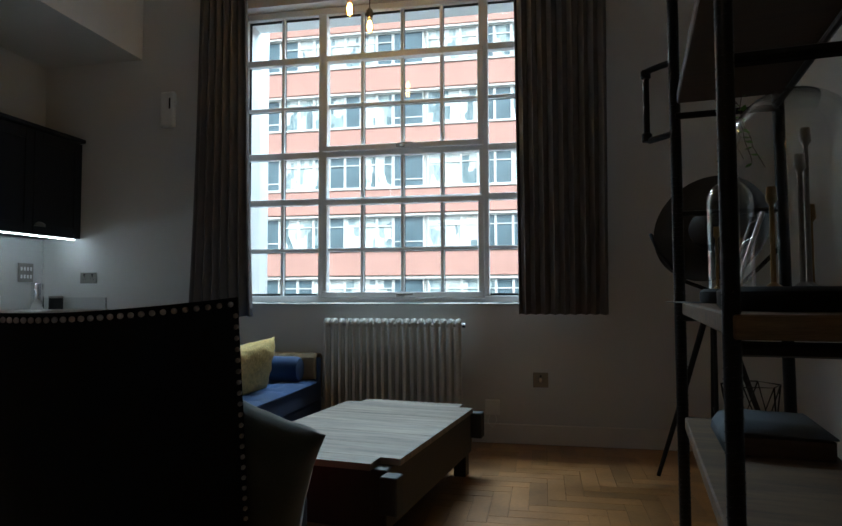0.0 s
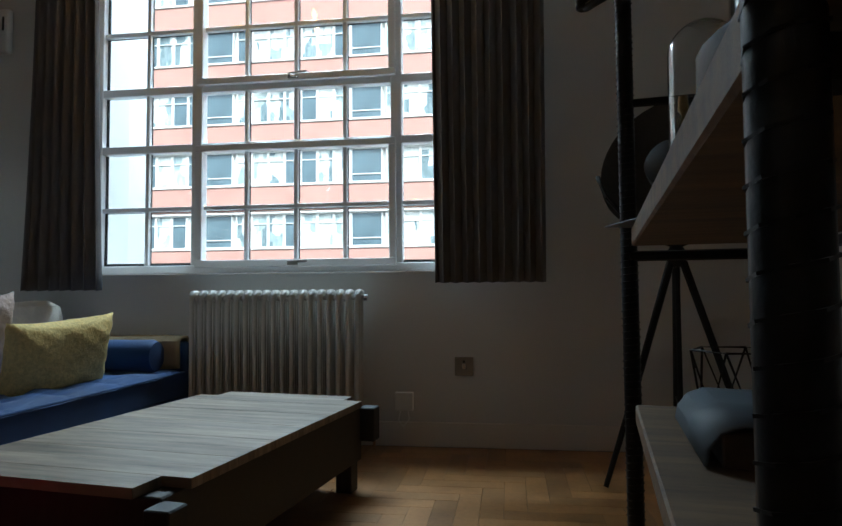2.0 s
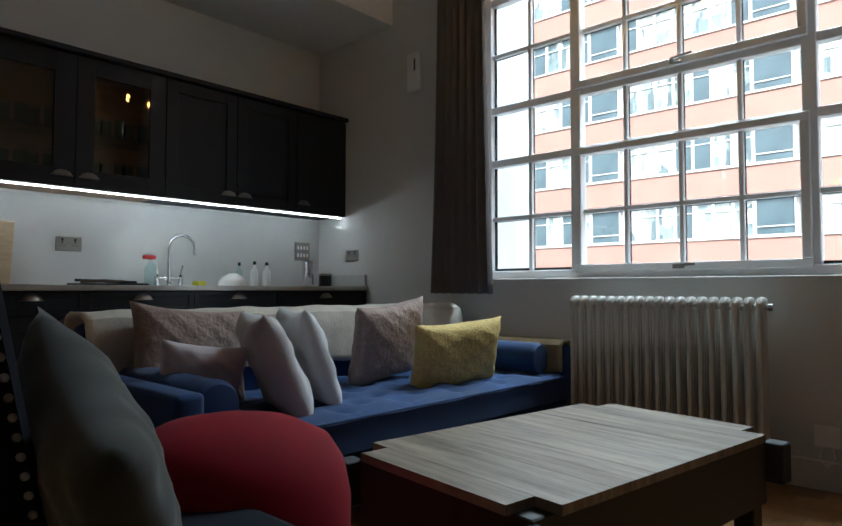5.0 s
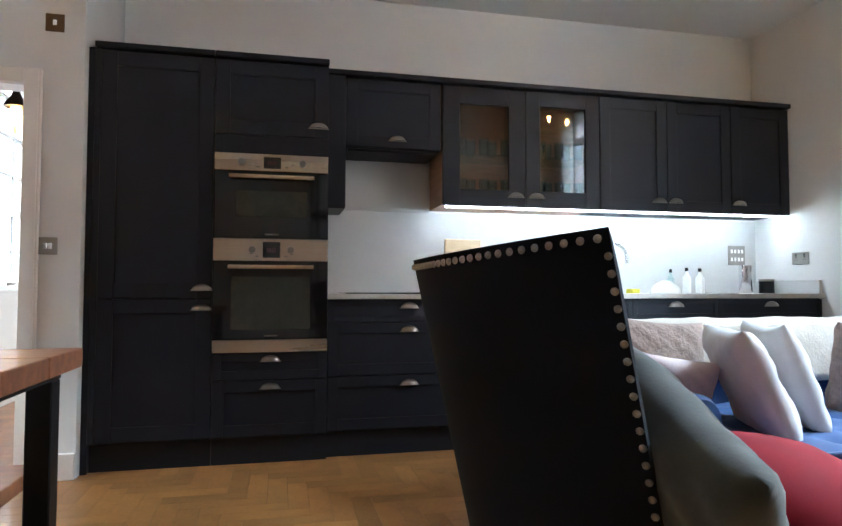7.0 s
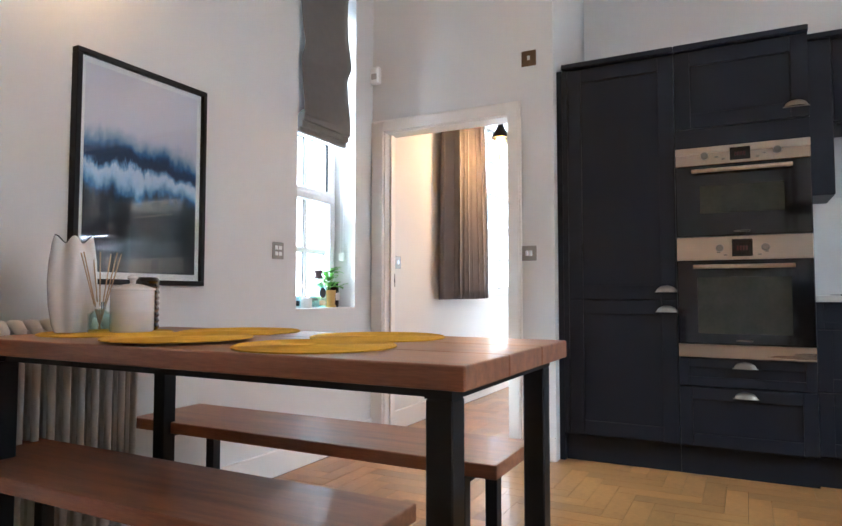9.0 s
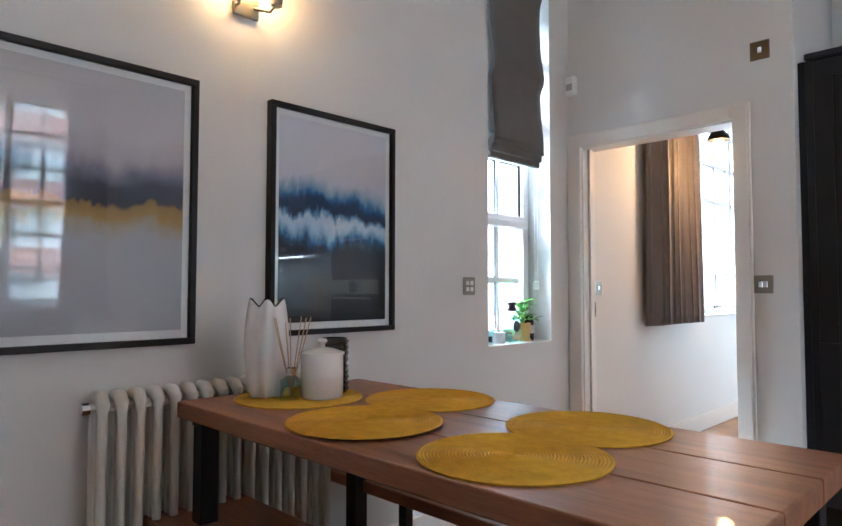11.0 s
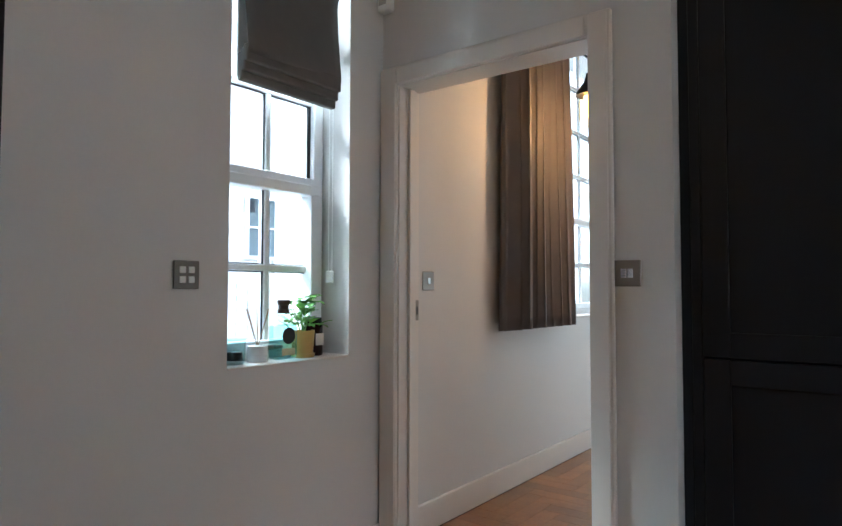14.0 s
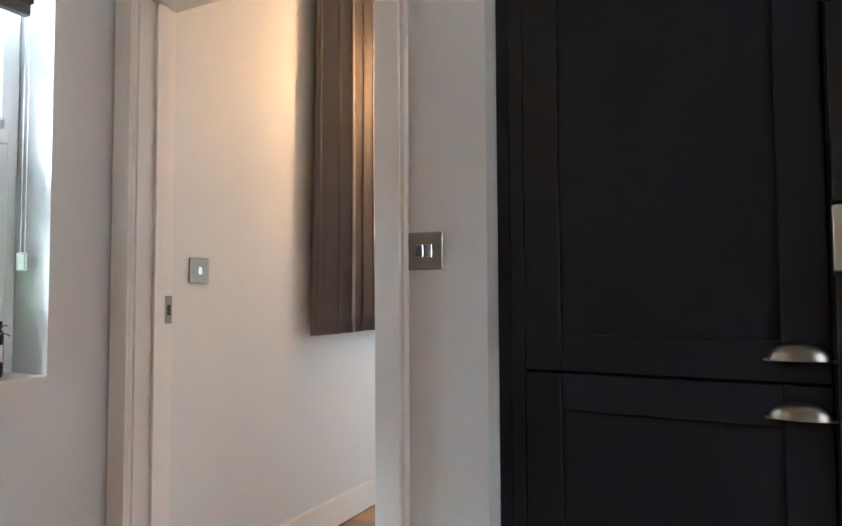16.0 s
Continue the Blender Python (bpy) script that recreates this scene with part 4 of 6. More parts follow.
for i in range(nx + 1):
    row = []
    for j in range(ny + 1):
        x, y = 0.22 + 0.78 * i / nx, 0.10 + (L - 0.20) * j / ny
        ex = min(1, (1.0 - x) / 0.05, (y - 0.10) / 0.05 + 0.0, (L - 0.10 - y) / 0.05)
        z = 0.40 + 0.025 * (1 - max(0, 1 - max(0, ex)) ** 2)
        px, py = 0.165, 0.165
        k = round((y - 0.2) / py)
        for kk in (k - 1, k, k + 1):
            for mm in range(5):
                bxx, byy = 0.33 + mm * px + (kk % 2) * px / 2, 0.2 + kk * py
                if bxx < 0.95:
                    z -= 0.036 * math.exp(-((x - bxx) ** 2 + (y - byy) ** 2) / 0.0012)
        z += 0.008 * math.sin(y * 19) * math.sin(x * 19)
        row.append(seat.verts.new((x, y, z)))
    gx.append(row)
for i in range(nx):
    for j in range(ny):
        seat.faces.new((gx[i][j], gx[i + 1][j], gx[i + 1][j + 1], gx[i][j + 1]))
ed = [e for e in seat.edges if e.is_boundary]
r = bmesh.ops.extrude_edge_only(seat, edges=ed)
for v in [g for g in r["geom"] if isinstance(g, bmesh.types.BMVert)]:
    v.co.z = 0.285
part("seat_cushion", seat, M["blue"], sofa, "buttoned blue velvet seat", True)
pip = tube(bmesh.new(), [(1.005, 0.10, 0.408), (1.008, L / 2, 0.41), (1.005, L - 0.10, 0.408)], 0.006, 6)
part("piping", pip, M["blue"], sofa, smooth=True)
part("base", box(0.03, 0.99, 0.05, L - 0.05, 0.10, 0.282, 0.02, 2), M["blue"], sofa)
part("backrest", box(0.0, 0.20, 0.03, L - 0.03, 0.14, 0.745, 0.05, 4), M["blue"], sofa, smooth=True)
for y0, y1 in ((0.0, 0.095), (L - 0.095, L)):
    part("arm", box(0.02, 0.985, y0, y1, 0.12, 0.57, 0.02, 3), M["blue"], sofa, smooth=True)
for yy in (0.185, L - 0.185):
    bl = lathe(bmesh.new(), [(0.02, 0), (0.075, 0.008), (0.088, 0.03), (0.088, 0.63), (0.075, 0.655), (0.02, 0.66)], 20)
    bmesh.ops.rotate(bl, verts=bl.verts, matrix=Matrix.Rotation(radians(90), 3, "Y"))
    bmesh.ops.translate(bl, verts=bl.verts, vec=(0.24, yy, 0.50))
    part("bolster", bl, M["blue"], sofa, "round blue bolster", True)
for x in (0.08, 0.92):
    for y in (0.1, L - 0.1):
        part("leg", lathe(bmesh.new(), [(0.018, 0), (0.026, 0.1)], 12, x, y, 0), M["brown"], sofa, "dark wooden leg", True)


def drape(name, label, path, width, axis, material, loc, thick=0.012, wave=0.006, n=30, curl=0.0):
    """Cloth laid along a profile path of (a, z) points and spread over width."""
    bm = bmesh.new()
    seg = []
    for (a0, z0), (a1, z1) in zip(path, path[1:]):
        k = max(2, int(math.hypot(a1 - a0, z1 - z0) / 0.03))
        seg += [(a0 + (a1 - a0) * i / k, z0 + (z1 - z0) * i / k) for i in range(k)]
    seg.append(path[-1])
    rows = []
    for i, (a, z) in enumerate(seg):
        row = []
        for j in range(n + 1):
            w = width * j / n
            o = wave * math.sin(w * 13 + i * 0.25) + wave * 0.7 * math.sin(w * 31 + i * 0.5) + wave * 0.4 * noise.noise(Vector((w * 8, i * 0.3, 1)))
            dz = curl * noise.noise(Vector((w * 3.0, 5.5, 0))) if i in (0, len(seg) - 1) else 0
            p = (a + o, w, z + o * 0.6 + dz) if axis == "y" else (w, a + o, z + o * 0.6 + dz)
            row.append(bm.verts.new(p))
        rows.append(row)
    for ra, rb in zip(rows, rows[1:]):
        for j in range(n):
            bm.faces.new((ra[j], ra[j + 1], rb[j + 1], rb[j]))
    return thicken(solo(name, bm, material, loc, label=label, category="throw", smooth=True), thick)


drape("cream_throw", "cream woolly throw spread over the sofa's back", [(-0.02, 0.30), (-0.02, 0.70), (0.0, 0.765), (0.05, 0.785), (0.15, 0.785), (0.21, 0.76), (0.225, 0.70), (0.23, 0.52)],
      L - 0.06, "y", M["cream"], (SX0, SY0 + 0.02, 0), 0.016, 0.005, 60, 0.05)
drape("brown_throw", "folded camel-brown blanket over the sofa's arm", [(-0.015, 0.42), (-0.018, 0.57), (0.01, 0.592), (0.075, 0.595), (0.11, 0.575), (0.115, 0.28)],
      0.62, "x", M["camel"], (SX0 + 0.36, SY1 - 0.095, 0), 0.014, 0.003, 24, 0.02)

CZ = 0.415
cushion("cushion", "taupe honeycomb-knit cushion on the sofa", 0.50, 0.41, 0.14, M["taupe"], pose(1.80, 2.44, CZ, -14, 0, 90) @ pose(0, 0, 0, 0, 6, 0), "sofa cushions")
cushion("cushion", "taupe honeycomb-knit cushion on the sofa", 0.50, 0.42, 0.14, M["taupe"], pose(1.84, 3.45, CZ, 0, 0, 94) @ pose(0, 0, 0, 14, -6, 0), "sofa cushions")
cushion("cushion", "small pale pink plush cushion on the sofa", 0.32, 0.28, 0.12, M["pink"], pose(1.97, 2.36, CZ, 0, 0, 72) @ pose(0, 0, 0, 14, 8, 0), "sofa cushions")
cushion("cushion", "pale grey satin cushion propped on its side on the sofa", 0.40, 0.43, 0.14, M["lilac"], pose(2.16, 2.68, CZ - 0.015, 0, 0, -20) @ pose(0, 0, 0, 24, 0, 0), "sofa cushions")
cushion("cushion", "pale grey satin cushion leaning on the sofa", 0.40, 0.43, 0.12, M["lilac"], pose(2.06, 2.90, CZ - 0.015, 0, 0, -20) @ pose(0, 0, 0, 20, 0, 0), "sofa cushions")
cushion("cushion", "yellow woven rectangular cushion on the sofa", 0.56, 0.355, 0.15, M["yellow"], pose(2.13, 3.66, CZ - 0.030, 0, 0, 80) @ pose(0, 0, 0, 14, -3, 0), "sofa cushions")

# armchair with studded curved back
AC = (2.948, 1.62)
chair = thing("armchair", (AC[0], AC[1], 0), label="black velvet armchair with a curved high back edged with nickel studs", category="armchair")


def arc(u):
    """Outer back line: u from -1 to 1."""
    return Vector((0.36 * u, -0.235 - 0.188 * (1 - abs(u) ** 2.2), 0))


def back_top(u):
    return 1.012 - 0.03 * (1 - u * u)


bb = bmesh.new()
K, J = 28, 14
outer, inner = [], []
for k in range(K + 1):
    u = -1 + 2 * k / K
    p = arc(u)
    co, ci = [], []
    for j in range(J + 1):
        f = j / J
        lean = 0.17 * (1 - f)
        z = 0.20 + (back_top(u) - 0.20) * f
        sx = 1 - 0.10 * (1 - f)
        co.append(bb.verts.new((p.x * sx, p.y + lean, z)))
        ci.append(bb.verts.new((p.x * sx * 0.965, p.y + lean + 0.012 + 0.06 * (1 - abs(u) ** 3), z - (0.0 if j < J else 0.012))))
    outer.append(co)
    inner.append(ci)
for k in range(K):
    for j in range(J):
        bb.faces.new((outer[k][j], outer[k + 1][j], outer[k + 1][j + 1], outer[k][j + 1]))
        bb.faces.new((inner[k][j], inner[k][j + 1], inner[k + 1][j + 1], inner[k + 1][j]))
    bb.faces.new((outer[k][J], outer[k + 1][J], inner[k + 1][J], inner[k][J]))
    bb.faces.new((outer[k][0], inner[k][0], inner[k + 1][0], outer[k + 1][0]))
for k in (0, K):
    for j in range(J):
        bb.faces.new((outer[k][j], outer[k][j + 1], inner[k][j + 1], inner[k][j]))
part("backrest", bb, M["velvet"], chair, "curved black velvet backrest", True)
seatb = box(-0.31, 0.31, -0.20, 0.34, 0.18, 0.44, 0.04, 3)
part("seat", seatb, M["velvet"], chair, smooth=True)
for sx_, sy_ in ((-0.26, -0.15), (0.26, -0.15), (-0.26, 0.29), (0.26, 0.29)):
    part("leg", lathe(bmesh.new(), [(0.014, 0), (0.024, 0.18)], 10, sx_, sy_, 0), M["brown"], chair, "dark turned leg", True)
stud_bm = lathe(bmesh.new(), [(0.0064, 0), (0.0060, 0.0022), (0.0045, 0.0042), (0.0022, 0.0053), (0.0005, 0.0056)], 10)
stud_me = mesh_of("stud", stud_bm, M["stud"], True)


def stud(p, nrm):
    ob = new("stud", stud_me)
    ob.parent = chair
    ob.matrix_basis = Matrix.Translation(p) @ Vector(nrm).to_track_quat("Z", "Y").to_matrix().to_4x4()


for k in range(43):
    u = -0.97 + 1.94 * k / 42
    p = arc(u)
    f = (back_top(u) - 0.015 - 0.2) / (back_top(u) - 0.2)
    stud((p.x * (1 - 0.1 * (1 - f)), p.y + 0.17 * (1 - f) - 0.001, back_top(u) - 0.014), (u * 0.7, -1, 0))
for s in (-1, 1):
    for k in range(28):
        z = back_top(1) - 0.04 - k * 0.0245
        f = (z - 0.2) / (back_top(1) - 0.2)
        stud((s * 0.354 * (1 - 0.1 * (1 - f)), arc(1).y + 0.17 * (1 - f) - 0.004, z), (s * 0.8, -0.6, 0))
cushion("cushion", "dark green velvet cushion on the black armchair", 0.47, 0.46, 0.15, M["greenv"], pose(3.12, 1.655, 0.36, 0, 0, -6) @ pose(0, 0, 0, 16, 19, 0))
pouf = thing("pouf", (2.785, 2.03, 0), label="round red wool pouf between the armchair and the coffee table", category="pouf")
part("cushion_body", lathe(bmesh.new(), [(0.25, 0.03), (0.275, 0.06), (0.292, 0.2), (0.292, 0.38), (0.275, 0.46), (0.24, 0.515), (0.16, 0.555), (0.06, 0.575), (0.01, 0.577)], 36), M["redv"], pouf, smooth=True)
part("base", lathe(bmesh.new(), [(0.24, 0), (0.25, 0.029)], 24), M["black"], pouf)

# coffee table with notched corners
ct = thing("coffee_table", (3.10, 3.14, 0), -8.0, "low coffee table with greyed plank top and dark sides", "coffee table")
hw, hl, nt_ = 0.385, 0.665, 0.06
nb = 13
for k in range(nb):
    ya, yb_ = -hl + 2 * hl * k / nb, -hl + 2 * hl * (k + 1) / nb
    cut = nt_ * 1.4 if k in (0, nb - 1) else 0
    part("top_plank", box(-hw + cut, hw - cut, ya + 0.0003, yb_ - 0.0003, 0.352, 0.378 + 0.0003 * (k % 2), 0.0006), M["coffee"], ct, "greyed oak plank")
part("apron", box(-hw + 0.03, hw - 0.03, -hl + 0.03, hl - 0.03, 0.12, 0.350, 0.004), M["coffee_side"], ct, "dark stained side")
for sx_ in (-1, 1):
    for sy_ in (-1, 1):
        lg = bmesh.new()
        bx(lg, sx_ * (hw - 0.075) - 0.035, sx_ * (hw - 0.075) + 0.035, sy_ * (hl - 0.085) - 0.035, sy_ * (hl - 0.085) + 0.035, 0, 0.119, 0.003)
        part("leg", lg, M["coffee_side"], ct)
        cb = bmesh.new()
        cx, cy = sx_ * (hw - 0.002), sy_ * (hl - 0.012)
        bx(cb, cx - 0.035, cx + 0.035, cy - 0.035, cy + 0.035, 0.20, 0.34, 0.004)
        part("corner_bracket", cb, M["gasket"], ct, "black metal corner bracket")


# ---- radiators ----
def radiator(name, label, x0, z0, n, pitch, h, m):
    r = tagged(new(name), label, "radiator")
    r.matrix_world = m
    loop = [(0, -0.035, h / 2), (0, -0.035, h - 0.05), (0, -0.032, h - 0.018), (0, -0.015, h - 0.003), (0, 0.015, h - 0.003), (0, 0.032, h - 0.018), (0, 0.035, h - 0.05),
            (0, 0.035, h / 2), (0, 0.035, 0.05), (0, 0.032, 0.018), (0, 0.015, 0.003), (0, -0.015, 0.003), (0, -0.032, 0.018), (0, -0.035, 0.05), (0, -0.035, h / 2)]
    rr = [0.0125, 0.0125, 0.018, 0.020, 0.020, 0.018, 0.0125, 0.0125, 0.0125, 0.018, 0.020, 0.020, 0.018, 0.0125, 0.0125]
    me = mesh_of("section", tube(bmesh.new(), loop, rr, 10, False), M["rad"], True)
    mc = mesh_of("column", tube(bmesh.new(), [(0, 0, 0.02), (0, 0, h - 0.02)], 0.0125, 8), M["rad"], True)
    for k in range(n):
        ob = new("section", me)
        ob.parent = r
        ob.location = (k * pitch, 0, 0)
        new("column", mc).parent = ob
    for z in (0.03, h - 0.03):
        part("header", tube(bmesh.new(), [(-pitch / 2, 0, z), ((n - 0.5) * pitch, 0, z)], 0.014, 8), M["rad"], r, smooth=True)
    v = tube(bmesh.new(), [(n * pitch - pitch / 2, 0, 0.03), (n * pitch + 0.03, 0, 0.03)], 0.012, 8)
    tube(v, [(n * pitch + 0.025, 0, 0.03), (n * pitch + 0.025, 0, -0.08)], 0.008, 8)
    part("valve", v, M["chrome"], r, "chrome valve", True)
    for k in (1, n - 2):
        part("foot", box(k * pitch - 0.012, k * pitch + 0.012, -0.045, 0.045, -0.1, 0.0, 0.004), M["rad"], r)
    e = tube(bmesh.new(), [(n * pitch - pitch / 2, 0, h - 0.03), (n * pitch - pitch / 2 + 0.02, 0, h - 0.03)], 0.018, 8)
    part("end_cap", e, M["chrome"], r, "chrome end cap", True)
    return r


radiator("radiator", "cream column radiator under the big window", 0, 0, 19, 0.0508, 0.732, pose(2.48, 4.285, 0.10))
radiator("radiator", "cream column radiator on the wall behind the dining table", 0, 0, 16, 0.0505, 0.71, pose(2.545, -1.10, 0.10))


# ---- curtains and blind ----
def curtain(name, label, w0, w1, h, folds, amp, m, material="curtain", seed=1, flare=0.0):
    """Gathered cloth hanging in local x-z, w0 wide above and w1 below, its hem at z = 0."""
    bm = bmesh.new()
    nxx, nz = folds * 8, 26
    rnd = random.Random(seed)
    ph = [rnd.uniform(-0.5, 0.5) for _ in range(folds + 2)]
    rows = []
    for j in range(nz + 1):
        f = j / nz
        w = w1 + (w0 - w1) * f
        row = []
        for i in range(nxx + 1):
            u = i / nxx
            c = u * folds
            k = int(min(c, folds - 1))
            a = 2 * math.pi * c + ph[k] * math.sin(math.pi * (c - k)) * 1.2
            am = amp * (1 - 0.35 * f) * (0.75 + 0.5 * abs(ph[k]))
            x = (u - 0.5) * w + 0.25 * am * math.sin(2 * a) + flare * (1 - f) ** 3 * (u - 0.5)
            row.append(bm.verts.new((x, am * math.sin(a) + 0.006 * math.sin(3 * f + c), f * h + (0.004 * math.sin(a) if j == 0 else 0))))
        rows.append(row)
    for a, b in zip(rows, rows[1:]):
        for i in range(nxx):
            bm.faces.new((a[i], a[i + 1], b[i + 1], b[i]))
    c = tagged(new(name), label, "curtain")
    c.matrix_world = m
    thicken(part("cloth", bm, M[material], c, smooth=True), 0.004)
    part("heading", box(-w0 / 2, w0 / 2, -0.02, 0.02, h - 0.005, h + 0.05, 0.008), M[material], c)
    return c


curtain("curtain", "grey-brown full-length-pleated curtain hanging open by the big window", 0.38, 0.47, 2.42, 7, 0.035, pose(1.64, 4.33, 0.855), seed=3, flare=0.04)
curtain("curtain", "grey-brown pleated curtain hanging open by the big window", 0.60, 0.565, 2.42, 9, 0.034, pose(4.075, 4.315, 0.878), seed=5)
pl = thing("curtain_pole", (2.9, 4.33, 3.37), label="dark metal curtain pole above the big window", category="curtain pole")
part("pole", tube(bmesh.new(), [(-1.6, 0, 0), (1.6, 0, 0)], 0.014, 12), M["black"], pl, smooth=True)
for x in (-1.5, 1.55):
    part("bracket", box(x - 0.012, x + 0.012, 0, 0.143, -0.02, 0.02, 0.003), M["black"], pl)
curtain("curtain", "grey-brown pleated curtain on the hall wall", 0.72, 0.80, 1.9, 8, 0.065, pose(-0.59, S + 0.085, 0.87), seed=8)

bl = thing("roman_blind", (1.165, S - 0.055, 1.80), label="dark grey roman blind half drawn in the window recess", category="blind")
bm = bmesh.new()
prof = [(0.004, 1.22), (0.012, 1.10), (0.022, 1.02), (0.034, 0.97), (0.018, 0.91), (0.014, 0.80), (0.022, 0.66), (0.038, 0.56), (0.048, 0.50), (0.044, 0.47), (0.024, 0.43), (0.020, 0.40), (0.028, 0.28), (0.042, 0.16), (0.046, 0.11), (0.040, 0.09)]
vv = [[bm.verts.new((x, y + 0.004 * math.sin(7 * x + 3 * z), z)) for (y, z) in prof] for x in (-0.225 + 0.45 * k / 10 for k in range(11))]
for ra, rb in zip(vv, vv[1:]):
    for k in range(len(prof) - 1):
        bm.faces.new((ra[k], rb[k], rb[k + 1], ra[k + 1]))
thicken(part("cloth", bm, M["blind"], bl, smooth=True), 0.004)
for k, (d0, z) in enumerate(((0.0, 0.0), (0.026, 0.030), (0.050, 0.062))):
    part("fold", box(-0.225, 0.225, -0.012 + d0 * 0.6, 0.016 + d0 * 0.6, z, z + 0.10 - k * 0.02, 0.007, 2), M["blind"], bl)
part("lining", box(-0.22, 0.22, -0.022, -0.016, 0.02, 1.2, 0.002), M["liner"], bl, "white lining")
bc = thing("blind_cord", (0.925, S - 0.09, 1.13), label="white blind cord with a plastic tensioner", category="cord")
part("cord", tube(bmesh.new(), [(0, 0, 0), (0, 0, 0.9)], 0.0015, 6), M["plastic"], bc)
part("cord", tube(bmesh.new(), [(0, 0.02, 0), (0, 0.02, 0.9)], 0.0015, 6), M["plastic"], bc)
part("tensioner", box(-0.004, 0.006, -0.01, 0.03, -0.02, 0.03, 0.004), M["plastic"], bc)


# ---- dining ----
TX0, TX1, TY0, TY1, TZ = 2.445, 3.12, -1.015, 0.488, 0.786
dt = thing("dining_table", ((TX0 + TX1) / 2, (TY0 + TY1) / 2, 0), label="red-brown oak dining table on a black steel frame", category="dining table")
hx, hy = (TX1 - TX0) / 2, (TY1 - TY0) / 2
for k in range(3):
    a, b = -hx + 2 * hx * k / 3, -hx + 2 * hx * (k + 1) / 3
    part("top_plank", box(a + 0.0005, b - 0.0005, -hy, hy, TZ - 0.045, TZ, 0.004, 2), M["table"], dt, "red-brown oak plank")
ir = bmesh.new()
for s in (-1, 1):
    bx(ir, -hx + 0.03, hx - 0.03, s * (hy - 0.065) - 0.027, s * (hy - 0.065) + 0.027, TZ - 0.066, TZ - 0.046)
for s in (-1, 1):
    bx(ir, s * (hx - 0.06) - 0.012, s * (hx - 0.06) + 0.012, -hy + 0.093, hy - 0.093, TZ - 0.066, TZ - 0.046)
part("frame", ir, M["black"], dt, "black steel frame")
for s in (-1, 1):
    for t in (-1, 1):
        part("leg", box(s * (hx - 0.06) - 0.027, s * (hx - 0.06) + 0.027, t * (hy - 0.065) - 0.027, t * (hy - 0.065) + 0.027, 0, TZ - 0.067, 0.003), M["black"], dt, "black square steel leg")


def bench(x0, x1, y0, y1, z, label):
    b = thing("bench", ((x0 + x1) / 2, (y0 + y1) / 2, 0), label=label, category="bench", group="dining benches")
    w, l = (x1 - x0) / 2, (y1 - y0) / 2
    part("seat", box(-w, w, -l, l, z - 0.04, z, 0.004, 2), M["table"], b, "red-brown oak seat")
    for s in (-1, 1):
        g = bmesh.new()
        for t in (-1, 1):
            bx(g, t * (w - 0.04) - 0.02, t * (w - 0.04) + 0.02, s * (l - 0.12) - 0.02, s * (l - 0.12) + 0.02, 0, z - 0.041, 0.002)
        bx(g, -w + 0.06, w - 0.06, s * (l - 0.12) - 0.02, s * (l - 0.12) + 0.02, z - 0.07, z - 0.041)
        part("leg", g, M["black"], b, "black steel leg frame")
    return b


bench(2.17, 2.50, -1.13, 0.31, 0.45, "red-brown oak bench on black legs along the dining table")
bench(2.86, 3.17, -1.12, 0.26, 0.45, "red-brown oak bench on black legs under the dining table")

for (x, y) in ((2.835, -0.82), (2.935, -0.40), (2.585, -0.52), (2.925, 0.03), (2.60, 0.0)):
    prf = [(0.001, 0.005)]
    rr = 0.004
    while rr < 0.185:
        prf += [(rr, 0.0035), (rr + 0.0035, 0.0055)]
        rr += 0.007
    prf += [(0.188, 0.003), (0.187, 0.0)]
    solo("placemat", lathe(bmesh.new(), prf[::-1], 40), M["mat_y"], (x, y, TZ + 0.0005 + (0.006 if (x, y) == (2.935, -0.40) else 0)), label="round mustard-yellow woven placemat on the dining table", category="placemat", group="placemats", smooth=False)
vz = TZ + 0.0068
vase = thing("vase", (2.905, -0.890, vz), label="tall white ribbed ceramic vase with a pinched dark rim", category="vase")
vp = [(0.044, 0), (0.052, 0.02), (0.062, 0.08), (0.066, 0.15), (0.063, 0.21), (0.056, 0.26), (0.052, 0.275)]
vbm, rbm = bmesh.new(), bmesh.new()
lathe(vbm, vp + [(0.047, 0.275), (0.050, 0.24), (0.054, 0.17), (0.03, 0.05)], 48, ripple=0.11, lobes=6)
lathe(rbm, [(0.0505, 0.2755), (0.0515, 0.278), (0.047, 0.278), (0.0465, 0.2755)], 48, ripple=0.11, lobes=6, cap=False)
for v in list(vbm.verts) + list(rbm.verts):
    if v.co.z > 0.2:
        v.co.z += 0.012 * (v.co.z - 0.2) / 0.078 * math.cos(6 * math.atan2(v.co.y, v.co.x))
part("body", vbm, M["white_cer"], vase, smooth=True)
part("rim", rbm, M["black_cer"], vase, "dark brown scalloped rim")
df_ = thing("reed_diffuser", (2.89, -0.78, vz), label="clear glass reed diffuser with wooden sticks", category="diffuser")
part("bottle", lathe(bmesh.new(), [(0.03, 0), (0.032, 0.004), (0.032, 0.055), (0.014, 0.068), (0.014, 0.085), (0.012, 0.085), (0.012, 0.066), (0.028, 0.052), (0.028, 0.006)], 20, cap=False), M["bottle"], df_, smooth=True)
part("collar", lathe(bmesh.new(), [(0.016, 0.07), (0.016, 0.09)], 16, cap=False), M["chrome"], df_, smooth=True)
